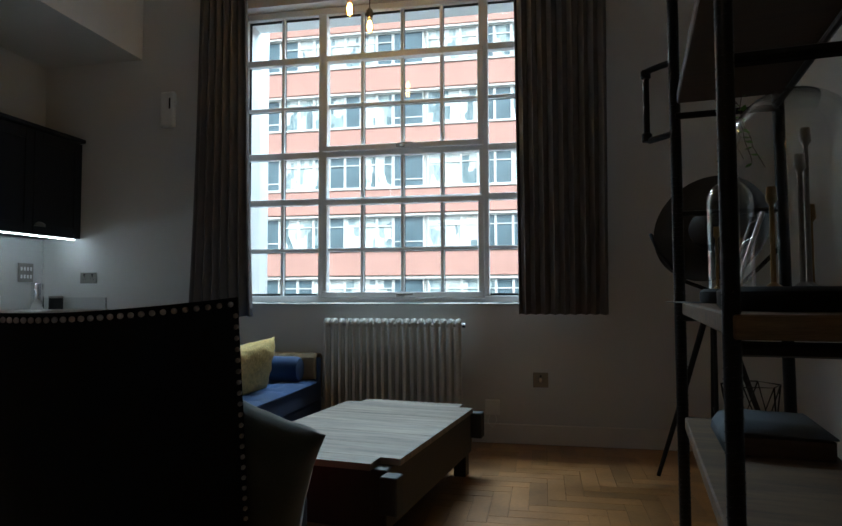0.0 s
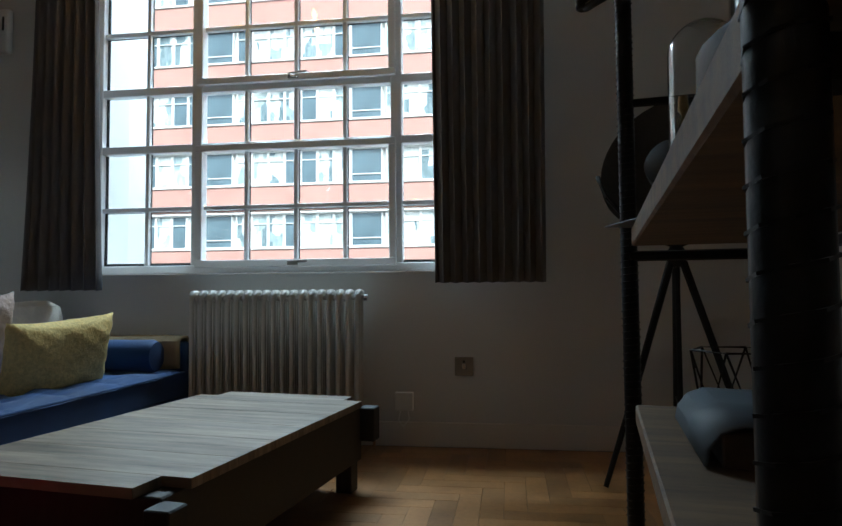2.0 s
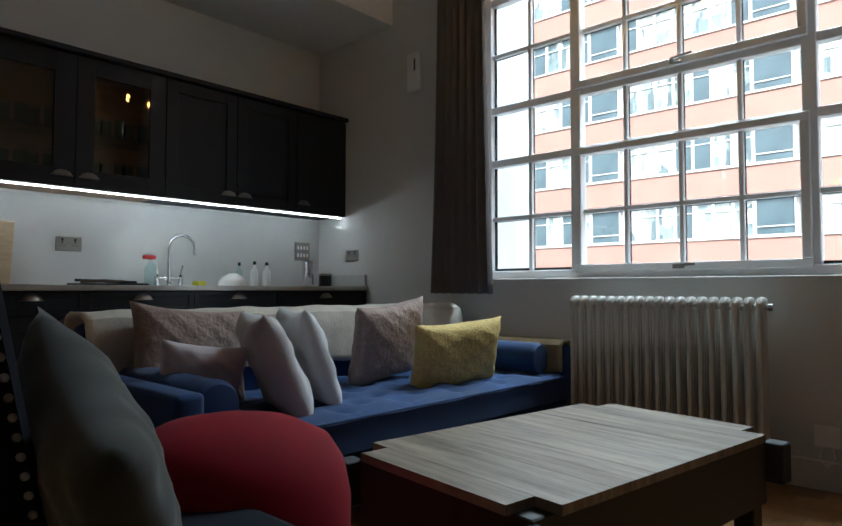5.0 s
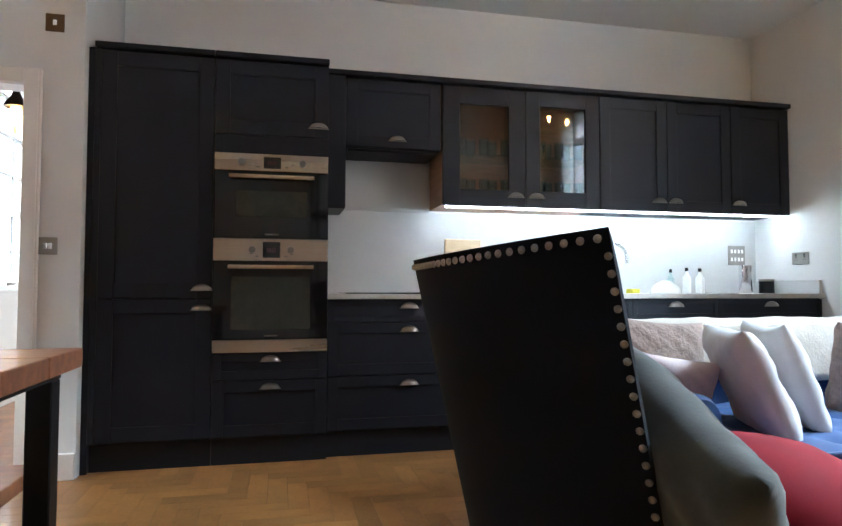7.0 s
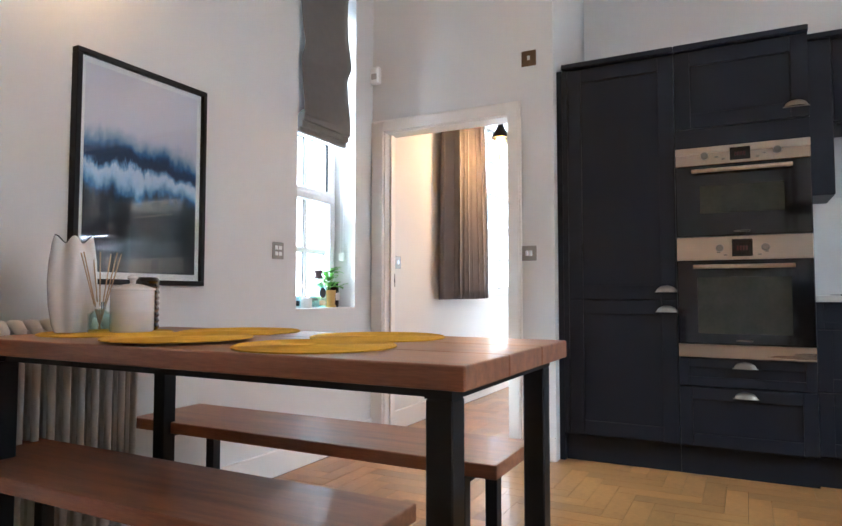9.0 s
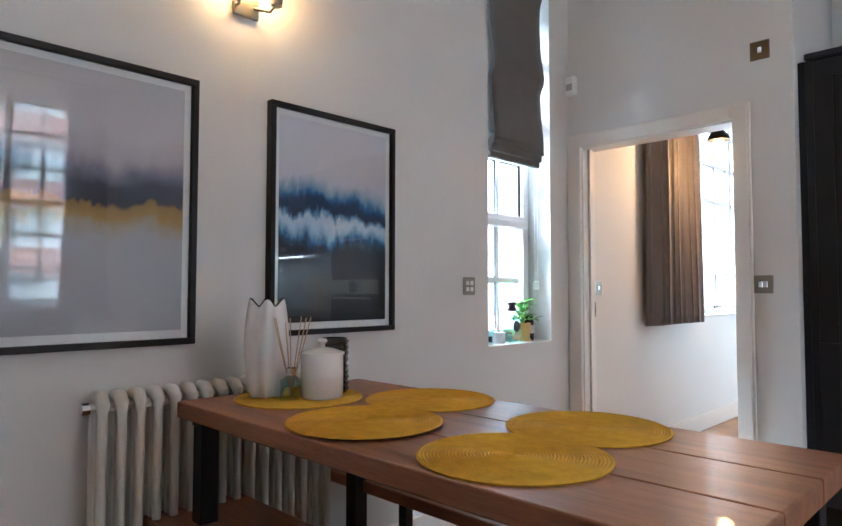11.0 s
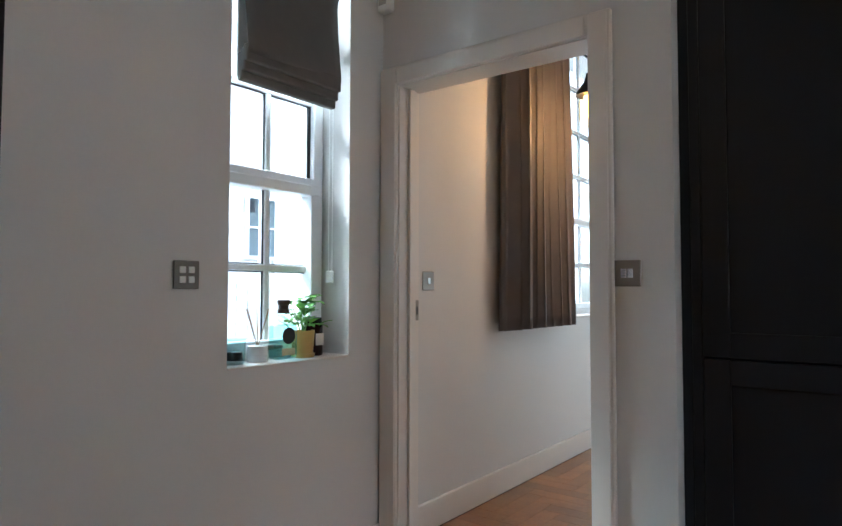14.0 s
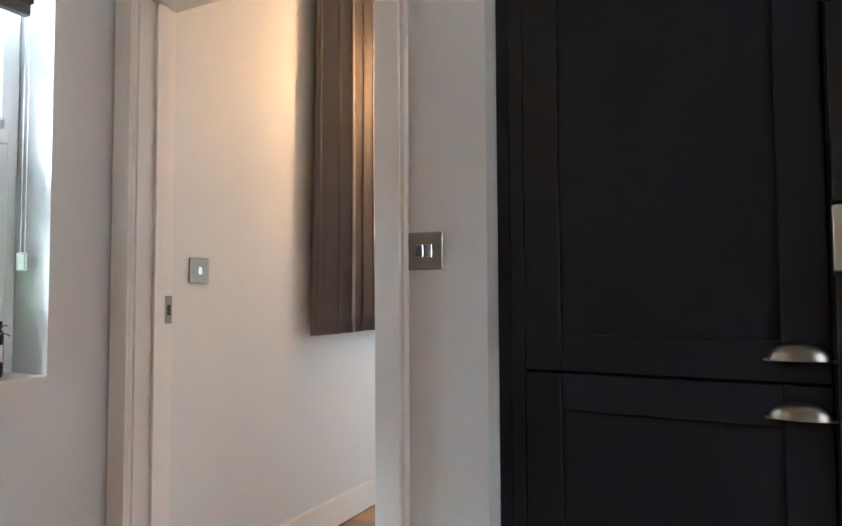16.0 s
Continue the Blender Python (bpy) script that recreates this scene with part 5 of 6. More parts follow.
for k in range(7):
    a = k * 0.9
    part("stick", tube(bmesh.new(), [(0.003 * math.cos(a + 3), 0.003 * math.sin(a + 3), 0.01), (0.055 * math.cos(a), 0.055 * math.sin(a), 0.235)], 0.0018, 5), M["reed"], df_, "thin wooden reed")
jar = thing("storage_jar", (2.80, -0.755, vz), label="white ceramic storage jar with a knobbed lid", category="jar")
part("body", lathe(bmesh.new(), [(0.058, 0), (0.062, 0.005), (0.062, 0.06), (0.0625, 0.062), (0.062, 0.064), (0.0625, 0.07), (0.062, 0.072), (0.062, 0.125)], 36), M["white_cer"], jar, smooth=True)
part("lid", lathe(bmesh.new(), [(0.066, 0.1255), (0.066, 0.131), (0.03, 0.143), (0.008, 0.146), (0.009, 0.155), (0.016, 0.163), (0.012, 0.170), (0.002, 0.172)], 36), M["white_cer"], jar, "white lid with a knob", True)
bv = [(0.036, 0)]
for k in range(9):
    bv += [(0.040, 0.004 + k * 0.018), (0.044, 0.012 + k * 0.018)]
bv += [(0.036, 0.168), (0.03, 0.168), (0.03, 0.02)]
solo("black_candle_holder", lathe(bmesh.new(), bv, 28, ripple=0.03, lobes=14), M["black_cer"], (2.72, -0.80, TZ + 0.0062), label="black bobbled ceramic candle holder", category="candle holder", smooth=True)


mug = thing("mug", (2.655, -0.925, TZ + 0.0008), -47, "small white mug with a loop handle behind the dark candle holder", "mug")
part("body", lathe(bmesh.new(), [(0.026, 0), (0.030, 0.004), (0.032, 0.085), (0.029, 0.085), (0.027, 0.01), (0.001, 0.008)], 24, cap=False), M["white_cer"], mug, smooth=True)
part("mug_handle", tube(bmesh.new(), [(-0.028 - 0.026 * math.sin(a), 0, 0.047 + 0.028 * math.cos(a)) for a in (math.pi * k / 10 for k in range(11))], 0.0045, 8), M["white_cer"], mug, smooth=True)

# ---- pictures ----
def art(name, warm):
    m = bpy.data.materials.new(name)
    m.use_nodes = True
    nt = m.node_tree
    b = nt.nodes["Principled BSDF"]
    b.inputs["Roughness"].default_value = 0.5
    co, sep = nt.nodes.new("ShaderNodeTexCoord"), nt.nodes.new("ShaderNodeSeparateXYZ")
    nt.links.new(co.outputs["Object"], sep.inputs[0])
    height = sep.outputs["Z"]
    for k, (stretch, amount, rough) in enumerate((((6, 1, 3), 0.19, 0.5), ((17, 1, 7), 0.11, 0.65), ((60, 1, 26), 0.05, 0.7))):
        mp = nt.nodes.new("ShaderNodeMapping")
        mp.inputs["Scale"].default_value, mp.inputs["Location"].default_value = stretch, (3.7 * k + (1.3 if warm else 0), 0, k)
        n1 = nt.nodes.new("ShaderNodeTexNoise")
        n1.inputs["Scale"].default_value, n1.inputs["Detail"].default_value, n1.inputs["Roughness"].default_value = 1.0, 6, rough
        nt.links.new(co.outputs["Object"], mp.inputs[0])
        nt.links.new(mp.outputs[0], n1.inputs["Vector"])
        mul = nt.nodes.new("ShaderNodeMath")
        mul.operation = "MULTIPLY_ADD"
        nt.links.new(n1.outputs["Fac"], mul.inputs[0])
        mul.inputs[1].default_value = amount * (0.7 if warm else 1.0)
        nt.links.new(height, mul.inputs[2])
        height = mul.outputs[0]
    add = nt.nodes.new("ShaderNodeMath")
    add.operation = "ADD"
    nt.links.new(height, add.inputs[0])
    add.inputs[1].default_value = -0.12 if warm else -0.175
    mr = nt.nodes.new("ShaderNodeMapRange")
    mr.inputs["From Min"].default_value, mr.inputs["From Max"].default_value = -0.37, 0.37
    nt.links.new(add.outputs[0], mr.inputs["Value"])
    rp = nt.nodes.new("ShaderNodeValToRGB")
    nt.links.new(mr.outputs[0], rp.inputs[0])
    if warm:
        st = [(0.0, (0.40, 0.40, 0.44)), (0.36, (0.46, 0.45, 0.5)), (0.42, (0.44, 0.36, 0.25)), (0.455, (0.44, 0.27, 0.07)), (0.50, (0.36, 0.21, 0.06)), (0.515, (0.035, 0.035, 0.06)), (0.59, (0.035, 0.04, 0.075)),
              (0.64, (0.17, 0.17, 0.25)), (0.71, (0.46, 0.43, 0.5)), (0.80, (0.58, 0.55, 0.6)), (1.0, (0.56, 0.53, 0.56))]
    else:
        st = [(0.0, (0.010, 0.011, 0.014)), (0.37, (0.012, 0.016, 0.024)), (0.405, (0.015, 0.05, 0.12)), (0.43, (0.06, 0.19, 0.42)), (0.47, (0.40, 0.58, 0.78)), (0.505, (0.58, 0.68, 0.80)), (0.525, (0.16, 0.32, 0.58)),
              (0.545, (0.012, 0.035, 0.10)), (0.59, (0.010, 0.045, 0.13)), (0.615, (0.03, 0.14, 0.34)), (0.65, (0.25, 0.36, 0.52)), (0.71, (0.60, 0.59, 0.67)), (1.0, (0.70, 0.67, 0.73))]
    els = rp.color_ramp.elements
    els[0].position, els[0].color = st[0][0], (*st[0][1], 1)
    els[1].position, els[1].color = st[-1][0], (*st[-1][1], 1)
    for p, c in st[1:-1]:
        e = els.new(p)
        e.color = (*c, 1)
    nt.links.new(rp.outputs[0], b.inputs["Base Color"])
    return m


def picture(label, x0, x1, z0, z1, material):
    p = thing("framed_picture", ((x0 + x1) / 2, S + 0.0005, (z0 + z1) / 2), 180, label, "picture", "framed pictures")
    w, h, t = (x1 - x0) / 2, (z1 - z0) / 2, 0.02
    f = bmesh.new()
    bx(f, -w, w, -0.034, 0, h - t, h, 0.0015)
    bx(f, -w, w, -0.034, 0, -h, -h + t, 0.0015)
    bx(f, -w, -w + t, -0.034, 0, -h + t, h - t, 0.0015)
    bx(f, w - t, w, -0.034, 0, -h + t, h - t, 0.0015)
    part("frame", f, M["black"], p, "thin black frame")
    part("mount", box(-w + t, w - t, -0.016, -0.010, -h + t, h - t), M["paper"], p, "white mount")
    ma = 0.022
    part("print", box(-w + t + ma, w - t - ma, -0.0175, -0.0165, -h + t + ma + 0.004, h - t - ma), material, p, "abstract painted print")
    g = part("glazing", box(-w + t, w - t, -0.026, -0.024, -h + t, h - t), M["pane"], p, "glass sheet")
    g.visible_shadow = False
    return p


picture("framed abstract print of dark sea and blue mist", 2.125, 2.725, 0.942, 1.788, art("abstract_blue_print", False))
picture("framed abstract print of grey clouds over a gold band", 2.995, 3.595, 0.935, 1.788, art("abstract_gold_print", True))

# ---- wall lamp, pendants, hall lamp ----
sc = thing("wall_lamp", (2.82, S + 0.001, 2.10), label="brass double wall lamp with bare warm bulbs above the pictures", category="wall lamp")
part("backplate", box(-0.05, 0.05, 0, 0.015, -0.04, 0.04, 0.006, 2), M["nickel"], sc)
for s in (-1, 1):
    part("arm", tube(bmesh.new(), [(s * 0.03, 0.012, 0), (s * 0.06, 0.07, -0.02), (s * 0.075, 0.085, 0.01)], 0.006, 8), M["nickel"], sc, smooth=True)
    part("lamp_holder", lathe(bmesh.new(), [(0.02, -0.03), (0.024, 0), (0.02, 0.035)], 16, s * 0.075, 0.085, 0.03), M["nickel"], sc, smooth=True)
    part("bulb", lathe(bmesh.new(), [(0.012, 0.036), (0.03, 0.07), (0.03, 0.10), (0.012, 0.125)], 16, s * 0.075, 0.085, 0.03), M["amberglow"], sc, "glowing warm bulb", True)
lamp("wall_lamp_light", "POINT", 0.36, (1.0, 0.58, 0.26), pose(2.82, S + 0.085, 2.21), 0.04)


def pendant(x, y, z):
    p = thing("pendant_lamp", (x, y, z), label="bare filament bulb hanging on a cord", category="pendant lamp", group="pendant bulbs")
    part("cord", tube(bmesh.new(), [(0, 0, 0.16), (0, 0, HC - z)], 0.003, 6), M["black"], p)
    part("lamp_holder", lathe(bmesh.new(), [(0.018, 0.10), (0.022, 0.105), (0.022, 0.15), (0.006, 0.17)], 16), M["nickel"], p, "grey lamp holder", True)
    b = part("bulb", lathe(bmesh.new(), [(0.004, -0.002), (0.02, 0.006), (0.03, 0.03), (0.028, 0.055), (0.016, 0.09), (0.014, 0.10)], 20), M["bulbglass"], p, "clear amber bulb", True)
    b.visible_shadow = False
    fl = lathe(bmesh.new(), [(0.004, 0.014), (0.013, 0.020), (0.016, 0.045), (0.012, 0.078), (0.004, 0.085)], 12)
    part("filament", fl, M["filament"], p, "glowing filament", True)


pendant(2.80, 3.76, 2.72)
pendant(2.86, 4.00, 2.71)
for x, y, z in ((2.80, 3.76, 2.77), (2.86, 4.00, 2.76)):
    lamp("pendant_light", "POINT", 0.55, (1.0, 0.60, 0.28), pose(x, y, z), 0.02)

hl = thing("hall_lamp", (-0.50, -0.77, 2.04), label="black hanging hall lamp with a warm bulb in a glass shade", category="pendant lamp")
part("cord", tube(bmesh.new(), [(0, 0, 0.2), (0, 0, HC - 2.04)], 0.004, 6), M["black"], hl)
part("cap", lathe(bmesh.new(), [(0.075, 0.09), (0.07, 0.11), (0.035, 0.16), (0.02, 0.2), (0.02, 0.21)], 20), M["black"], hl, "black metal cap", True)
part("bulb", lathe(bmesh.new(), [(0.01, -0.03), (0.03, -0.01), (0.036, 0.03), (0.03, 0.088)], 20), M["amberglow"], hl, "glowing warm bulb", True)
jarm = part("shade", lathe(bmesh.new(), [(0.055, 0.085), (0.06, 0.05), (0.058, -0.03), (0.045, -0.07), (0.01, -0.085)], 20, cap=False), M["bulbglass"], hl, "clear glass jar shade", True)
jarm.visible_shadow = False
lamp("hall_light", "POINT", 2.3, (1.0, 0.50, 0.20), pose(-0.50, -0.77, 2.02), 0.05)

# ---- pipe shelving ----
SH = pose(4.475, 2.69, 0, 0, 0, -8.0)


def on_shelf(x, y, z):
    return tuple(SH @ Vector((x, y, z)))


sh = thing("shelving_unit", (4.475, 2.69, 0), -8.0, "tall industrial shelving unit of dark iron pipe and rough boards", "shelving unit")
for ya, yb_, rad_ in ((0.10, 0.22, 0.022), (-1.35, -1.35, 0.016)):
    for dx in (0.0, 0.38):
        part("post", tube(bmesh.new(), [(dx, ya + (yb_ - ya) * k / 12, 0.006 + 2.6 * k / 12) for k in range(13)], rad_, 14), M["pipe"], sh, "dark iron pipe post", True)
        if dx == 0.0:
            tw = [(dx + (rad_ + 0.0004) * math.cos(a), ya + (yb_ - ya) * (a * 0.003 + 0.1) / 2.6 + (rad_ + 0.0004) * math.sin(a), 0.1 + a * 0.003) for a in (k * 0.8 for k in range(1020))]
            part("wrap", tube(bmesh.new(), tw, 0.0024 if rad_ > 0.02 else 0.0012, 4), M["pipe"], sh, "twisted wire wrap", True)
for z, n_ in ((0.50, 0), (0.935, 0), (1.765, 0.04), (2.38, 0.06)):
    # upper two boards take the darker colour with painted shade
    part("board", box(0.0, 0.38, -1.372, n_, z, z + 0.045, 0.004), M["shelfwood" if z < 1 else "shadedboard"], sh, "rough pine board" if z < 1 else "rough pine board with shade painted into its colour")
    for yy in (0.13 + n_ * 0.8, -1.335):
        part("cross_pipe", tube(bmesh.new(), [(0.0, yy, z - 0.018), (0.38, yy, z - 0.018)], 0.014, 8), M["pipe"], sh, smooth=True)
    part("rail_pipe", tube(bmesh.new(), [(0.365, -1.33, z - 0.018), (0.365, 0.14, z - 0.018)], 0.012, 8), M["pipe"], sh, smooth=True)
part("cross_pipe", tube(bmesh.new(), [(0.0, -1.33, 1.45), (0.38, -1.33, 1.45)], 0.014, 8), M["pipe"], sh, smooth=True)
part("cross_pipe", tube(bmesh.new(), [(0.0, 0.16, 1.34), (0.38, 0.16, 1.34)], 0.012, 8), M["pipe"], sh, smooth=True)
lp = [(0.0, 0.20, 1.99), (-0.05, 0.24, 1.992), (-0.10, 0.28, 1.99), (-0.11, 0.285, 1.975), (-0.11, 0.285, 1.695), (-0.10, 0.28, 1.68), (-0.05, 0.22, 1.678), (0.0, 0.17, 1.68)]
part("pipe_handle", tube(bmesh.new(), lp, 0.014, 10), M["pipe"], sh, "projecting pipe handle", True)
for p in (lp[3], lp[4]):
    part("pipe_elbow", lathe(bmesh.new(), [(0.017, -0.02), (0.022, -0.015), (0.022, 0.015), (0.017, 0.02)], 12, p[0], p[1], p[2]), M["pipe"], sh, smooth=True)


def dome(x, y, z, r, h, label):
    d = thing("glass_dome", (x, y, z), label=label, category="glass dome", group="glass domes")
    part("base", lathe(bmesh.new(), [(r + 0.02, 0), (r + 0.028, 0.01), (r + 0.028, 0.04), (r + 0.015, 0.05)], 32), M["black"], d, "black turned base", True)
    pf = [(r, 0.0505)] + [(r, 0.05 + (h - r) * k / 4) for k in range(1, 5)] + [(r * math.cos(a), 0.05 + h - r + r * math.sin(a)) for a in (math.pi / 2 * k / 8 for k in range(1, 9))][:-1] + [(0.004, 0.05 + h)]
    b = part("dome", lathe(bmesh.new(), pf, 40, cap=False), M["dome"], d, "clear glass dome", True)
    b.visible_shadow = False
    for k, (dx, dy, hh_) in enumerate(((-0.04, 0.02, 0.18), (0.0, -0.03, 0.24), (0.04, 0.03, 0.14), (0.02, -0.01, 0.30))):
        if hh_ < h - 0.08 and abs(dx) < r:
            part("candlestick", lathe(bmesh.new(), [(0.018, 0.0505), (0.006, 0.06), (0.005, 0.05 + hh_), (0.012, 0.06 + hh_), (0.010, 0.09 + hh_)], 12, dx, dy), M["nickel"] if k % 2 else M["brass"], d, "slim brass candlestick", True)
    return d


dome(*on_shelf(0.165, -1.07, 0.981), 0.13, 0.43, "large glass dome over brass candlesticks on a black base")
dome(*on_shelf(0.15, -0.18, 0.981), 0.075, 0.38, "tall narrow glass dome on a black base")
fr_ = thing("photo_frame", on_shelf(0.11, -0.36, 0.982), -8, "silver photo frame leaning on the shelf beside the narrow glass dome", "photo frame")
tilt = Matrix.Rotation(radians(19), 3, "Y")
for kind, q in (("side_rail", (-0.10, -0.075, 0, 0.30)), ("side_rail", (0.075, 0.10, 0, 0.30)), ("end_rail", (-0.0745, 0.0745, 0, 0.025)), ("end_rail", (-0.0745, 0.0745, 0.275, 0.30))):
    ff = box(-0.007, 0.007, *q, 0.003, 2)
    bmesh.ops.rotate(ff, verts=ff.verts, matrix=tilt)
    part(kind, ff, M["chrome"], fr_)
bk = box(-0.003, 0.002, -0.0745, 0.0745, 0.026, 0.274)
bmesh.ops.rotate(bk, verts=bk.verts, matrix=tilt)
part("photo", bk, M["black_glass"], fr_, "dark glazed photo")
leaf_ = box(-0.05, 0.09, -0.11, 0.10, 0, 0.003, 0.001)
solo("leaflet", leaf_, M["bookc"], on_shelf(0.02, -0.10, 0.981), (0, 0, 14), label="pale leaflet lying over the shelf's front edge", category="leaflet")
roll = thing("magazine", on_shelf(0.12, -0.37, 0.546), -8, "thick blue-grey magazine with a curled cover on the lower shelf", "magazine")
mg = bmesh.new()
pf = [(-0.045, 0.004), (-0.04, 0.03), (-0.022, 0.055), (0.01, 0.068), (0.08, 0.066), (0.24, 0.062)]
va = [[mg.verts.new((x, y, z)) for (x, z) in pf] for y in (-0.2, 0.2)]
for k in range(len(pf) - 1):
    mg.faces.new((va[0][k], va[0][k + 1], va[1][k + 1], va[1][k]))
thicken(part("cover", mg, M["bookc"], roll, smooth=True), 0.005)
part("page_block", box(-0.02, 0.235, -0.197, 0.197, 0.001, 0.056, 0.003), M["brown"], roll, "dark page block")
wb = thing("wire_basket", on_shelf(0.22, -0.05, 0.546), label="dark geometric wire basket on the lower shelf", category="basket")
for k in range(6):
    a0, a1 = k * math.pi / 3, (k + 1) * math.pi / 3
    am_ = (a0 + a1) / 2
    g = tube(bmesh.new(), [(0.1 * math.cos(a0), 0.1 * math.sin(a0), 0.14), (0.08 * math.cos(am_), 0.08 * math.sin(am_), 0.004), (0.1 * math.cos(a1), 0.1 * math.sin(a1), 0.14), (0.1 * math.cos(a0), 0.1 * math.sin(a0), 0.14)], 0.003, 6)
    part("wire", g, M["black"], wb, "dark wire triangle")
part("ring", tube(bmesh.new(), [(0.08 * math.cos(a), 0.08 * math.sin(a), 0.004) for a in (math.pi / 3 * k + math.pi / 6 for k in range(7))], 0.003, 6), M["black"], wb)
vine = thing("trailing_plant", on_shelf(0.2, -0.15, 1.764), label="sparse trailing plant hanging from the upper shelf", category="plant")
rnd = random.Random(4)
vb, lb_ = bmesh.new(), bmesh.new()
for k in range(4):
    pts = [(0.02 * k - 0.04, -0.01 + 0.03 * k, 0.0)]
    for j in range(8):
        x, y, z = pts[-1]
        pts.append((x + rnd.uniform(-0.02, 0.02), y + rnd.uniform(-0.025, 0.02), z - rnd.uniform(0.025, 0.05)))
        c = Vector(pts[-1])
        n1_ = Vector((rnd.uniform(-1, 1), rnd.uniform(-1, 1), rnd.uniform(-0.4, 0.4))).normalized()
        n2_ = n1_.cross((0, 0.2, 1)).normalized()
        lb_.faces.new([lb_.verts.new(c + n1_ * a + n2_ * b) for a, b in ((0, 0), (0.012, 0.01), (0.026, 0.004), (0.03, -0.003), (0.014, -0.01))])
    tube(vb, pts, 0.0015, 5)
part("stem", vb, M["brown"], vine)
part("leaves", lb_, M["leaf"], vine)

# tripod floor lamp
tl = thing("tripod_floor_lamp", (4.90, 3.95, 0), label="large dark studio-style tripod floor lamp with a dish reflector", category="floor lamp")
dish = bmesh.new()
lathe(dish, [(0.05, -0.13), (0.11, -0.12), (0.20, -0.085), (0.28, -0.02), (0.318, 0.045), (0.323, 0.05), (0.313, 0.045), (0.27, -0.01), (0.19, -0.07), (0.11, -0.115), (0.04, -0.12)], 40)
rim_m = Matrix.Rotation(radians(-35), 3, "Z") @ Matrix.Rotation(radians(72), 3, "X")
bmesh.ops.rotate(dish, verts=dish.verts, matrix=rim_m)
bmesh.ops.translate(dish, verts=dish.verts, vec=(0, 0, 1.37))
part("dish", dish, M["parchment"], tl, "large dark metal dish", True)
cupb = lathe(bmesh.new(), [(0.09, -0.10), (0.12, 0.0), (0.11, 0.06), (0.03, 0.08)], 24)
bmesh.ops.rotate(cupb, verts=cupb.verts, matrix=rim_m)
bmesh.ops.translate(cupb, verts=cupb.verts, vec=(0, 0, 1.37))
part("shade", cupb, M["black"], tl, "black inner shade", True)
part("yoke", tube(bmesh.new(), [(-0.30, 0.2, 1.37), (-0.28, 0.05, 1.25), (-0.15, 0.0, 1.08), (0, 0, 1.02), (0.15, -0.06, 1.08), (0.28, -0.2, 1.25), (0.30, -0.24, 1.37)], 0.012, 8), M["black"], tl, smooth=True)
part("head", lathe(bmesh.new(), [(0.03, 0.93), (0.04, 0.95), (0.04, 1.0), (0.02, 1.03)], 16), M["black"], tl, smooth=True)
for a in (200, 320, 80):
    r_ = radians(a)
    c_, s_ = math.cos(r_), math.sin(r_)
    part("leg", tube(bmesh.new(), [(0.03 * c_, 0.03 * s_, 0.95), (0.20 * c_, 0.20 * s_, 0.45), (0.36 * c_, 0.36 * s_, 0.008)], [0.018, 0.015, 0.011], 8), M["black"], tl, "black tapering leg", True)
    part("brace", tube(bmesh.new(), [(0.245 * c_, 0.245 * s_, 0.33), (0, 0, 0.30)], 0.006, 6), M["black"], tl)
part("column", tube(bmesh.new(), [(0, 0, 0.28), (0, 0, 0.93)], 0.012, 8), M["black"], tl, smooth=True)

# socket box and cable right of the radiator
jb = thing("cable_box", (3.60, N - 0.001, 0.24), label="white cable outlet box with a hanging lead near the skirting", category="outlet")
part("box", box(-0.05, 0.05, -0.03, 0, -0.05, 0.05, 0.004), M["plastic"], jb)
part("lead", tube(bmesh.new(), [(-0.02, -0.02, -0.05), (-0.03, -0.03, -0.1), (0.0, -0.04, -0.13), (0.03, -0.03, -0.09), (0.02, -0.02, -0.05)], 0.003, 6), M["plastic"], jb)

# ---- things on the narrow window's sill ----
SZ = 0.8285
solo("window_sill_2", box(0.902, 1.458, S - 0.142, S + 0.004, SZ - 0.006, SZ + 0.002, 0.003, 2), M["gloss"], kind="structure")
SZ += 0.0025
yb = S - 0.075
M["bluebottle"] = glass("pale_blue_bottle_glass", (0.60, 0.84, 0.87), 0.02, edge=0.9, power=2.5)
gb = thing("gin_bottle", (1.165, yb, SZ), label="square pale blue glass bottle with a round black label", category="bottle")
part("body", box(-0.048, 0.048, -0.03, 0.03, 0, 0.125, 0.012, 3), M["bluebottle"], gb, smooth=True)
part("neck", lathe(bmesh.new(), [(0.03, 0.125), (0.02, 0.137), (0.019, 0.165)], 16), M["bottle"], gb, smooth=True)
part("stopper", lathe(bmesh.new(), [(0.022, 0.166), (0.022, 0.18), (0.019, 0.181), (0.019, 0.196), (0.023, 0.198), (0.023, 0.215)], 16), M["brown"], gb, "dark wooden stopper", True)
lbm = lathe(bmesh.new(), [(0.030, 0), (0.030, 0.0015)], 24)
bmesh.ops.rotate(lbm, verts=lbm.verts, matrix=Matrix.Rotation(radians(-90), 3, "X"))
bmesh.ops.translate(lbm, verts=lbm.verts, vec=(0, 0.0305, 0.085))
part("label", lbm, M["label_b"], gb, "round black label")
part("lower_label", box(-0.03, 0.03, 0.0305, 0.0315, 0.015, 0.04), M["board"], gb, "small gold label")
pp = thing("potted_plant", (1.075, yb + 0.005, SZ), label="small leafy green plant in an ochre pot on the sill", category="potted plant")
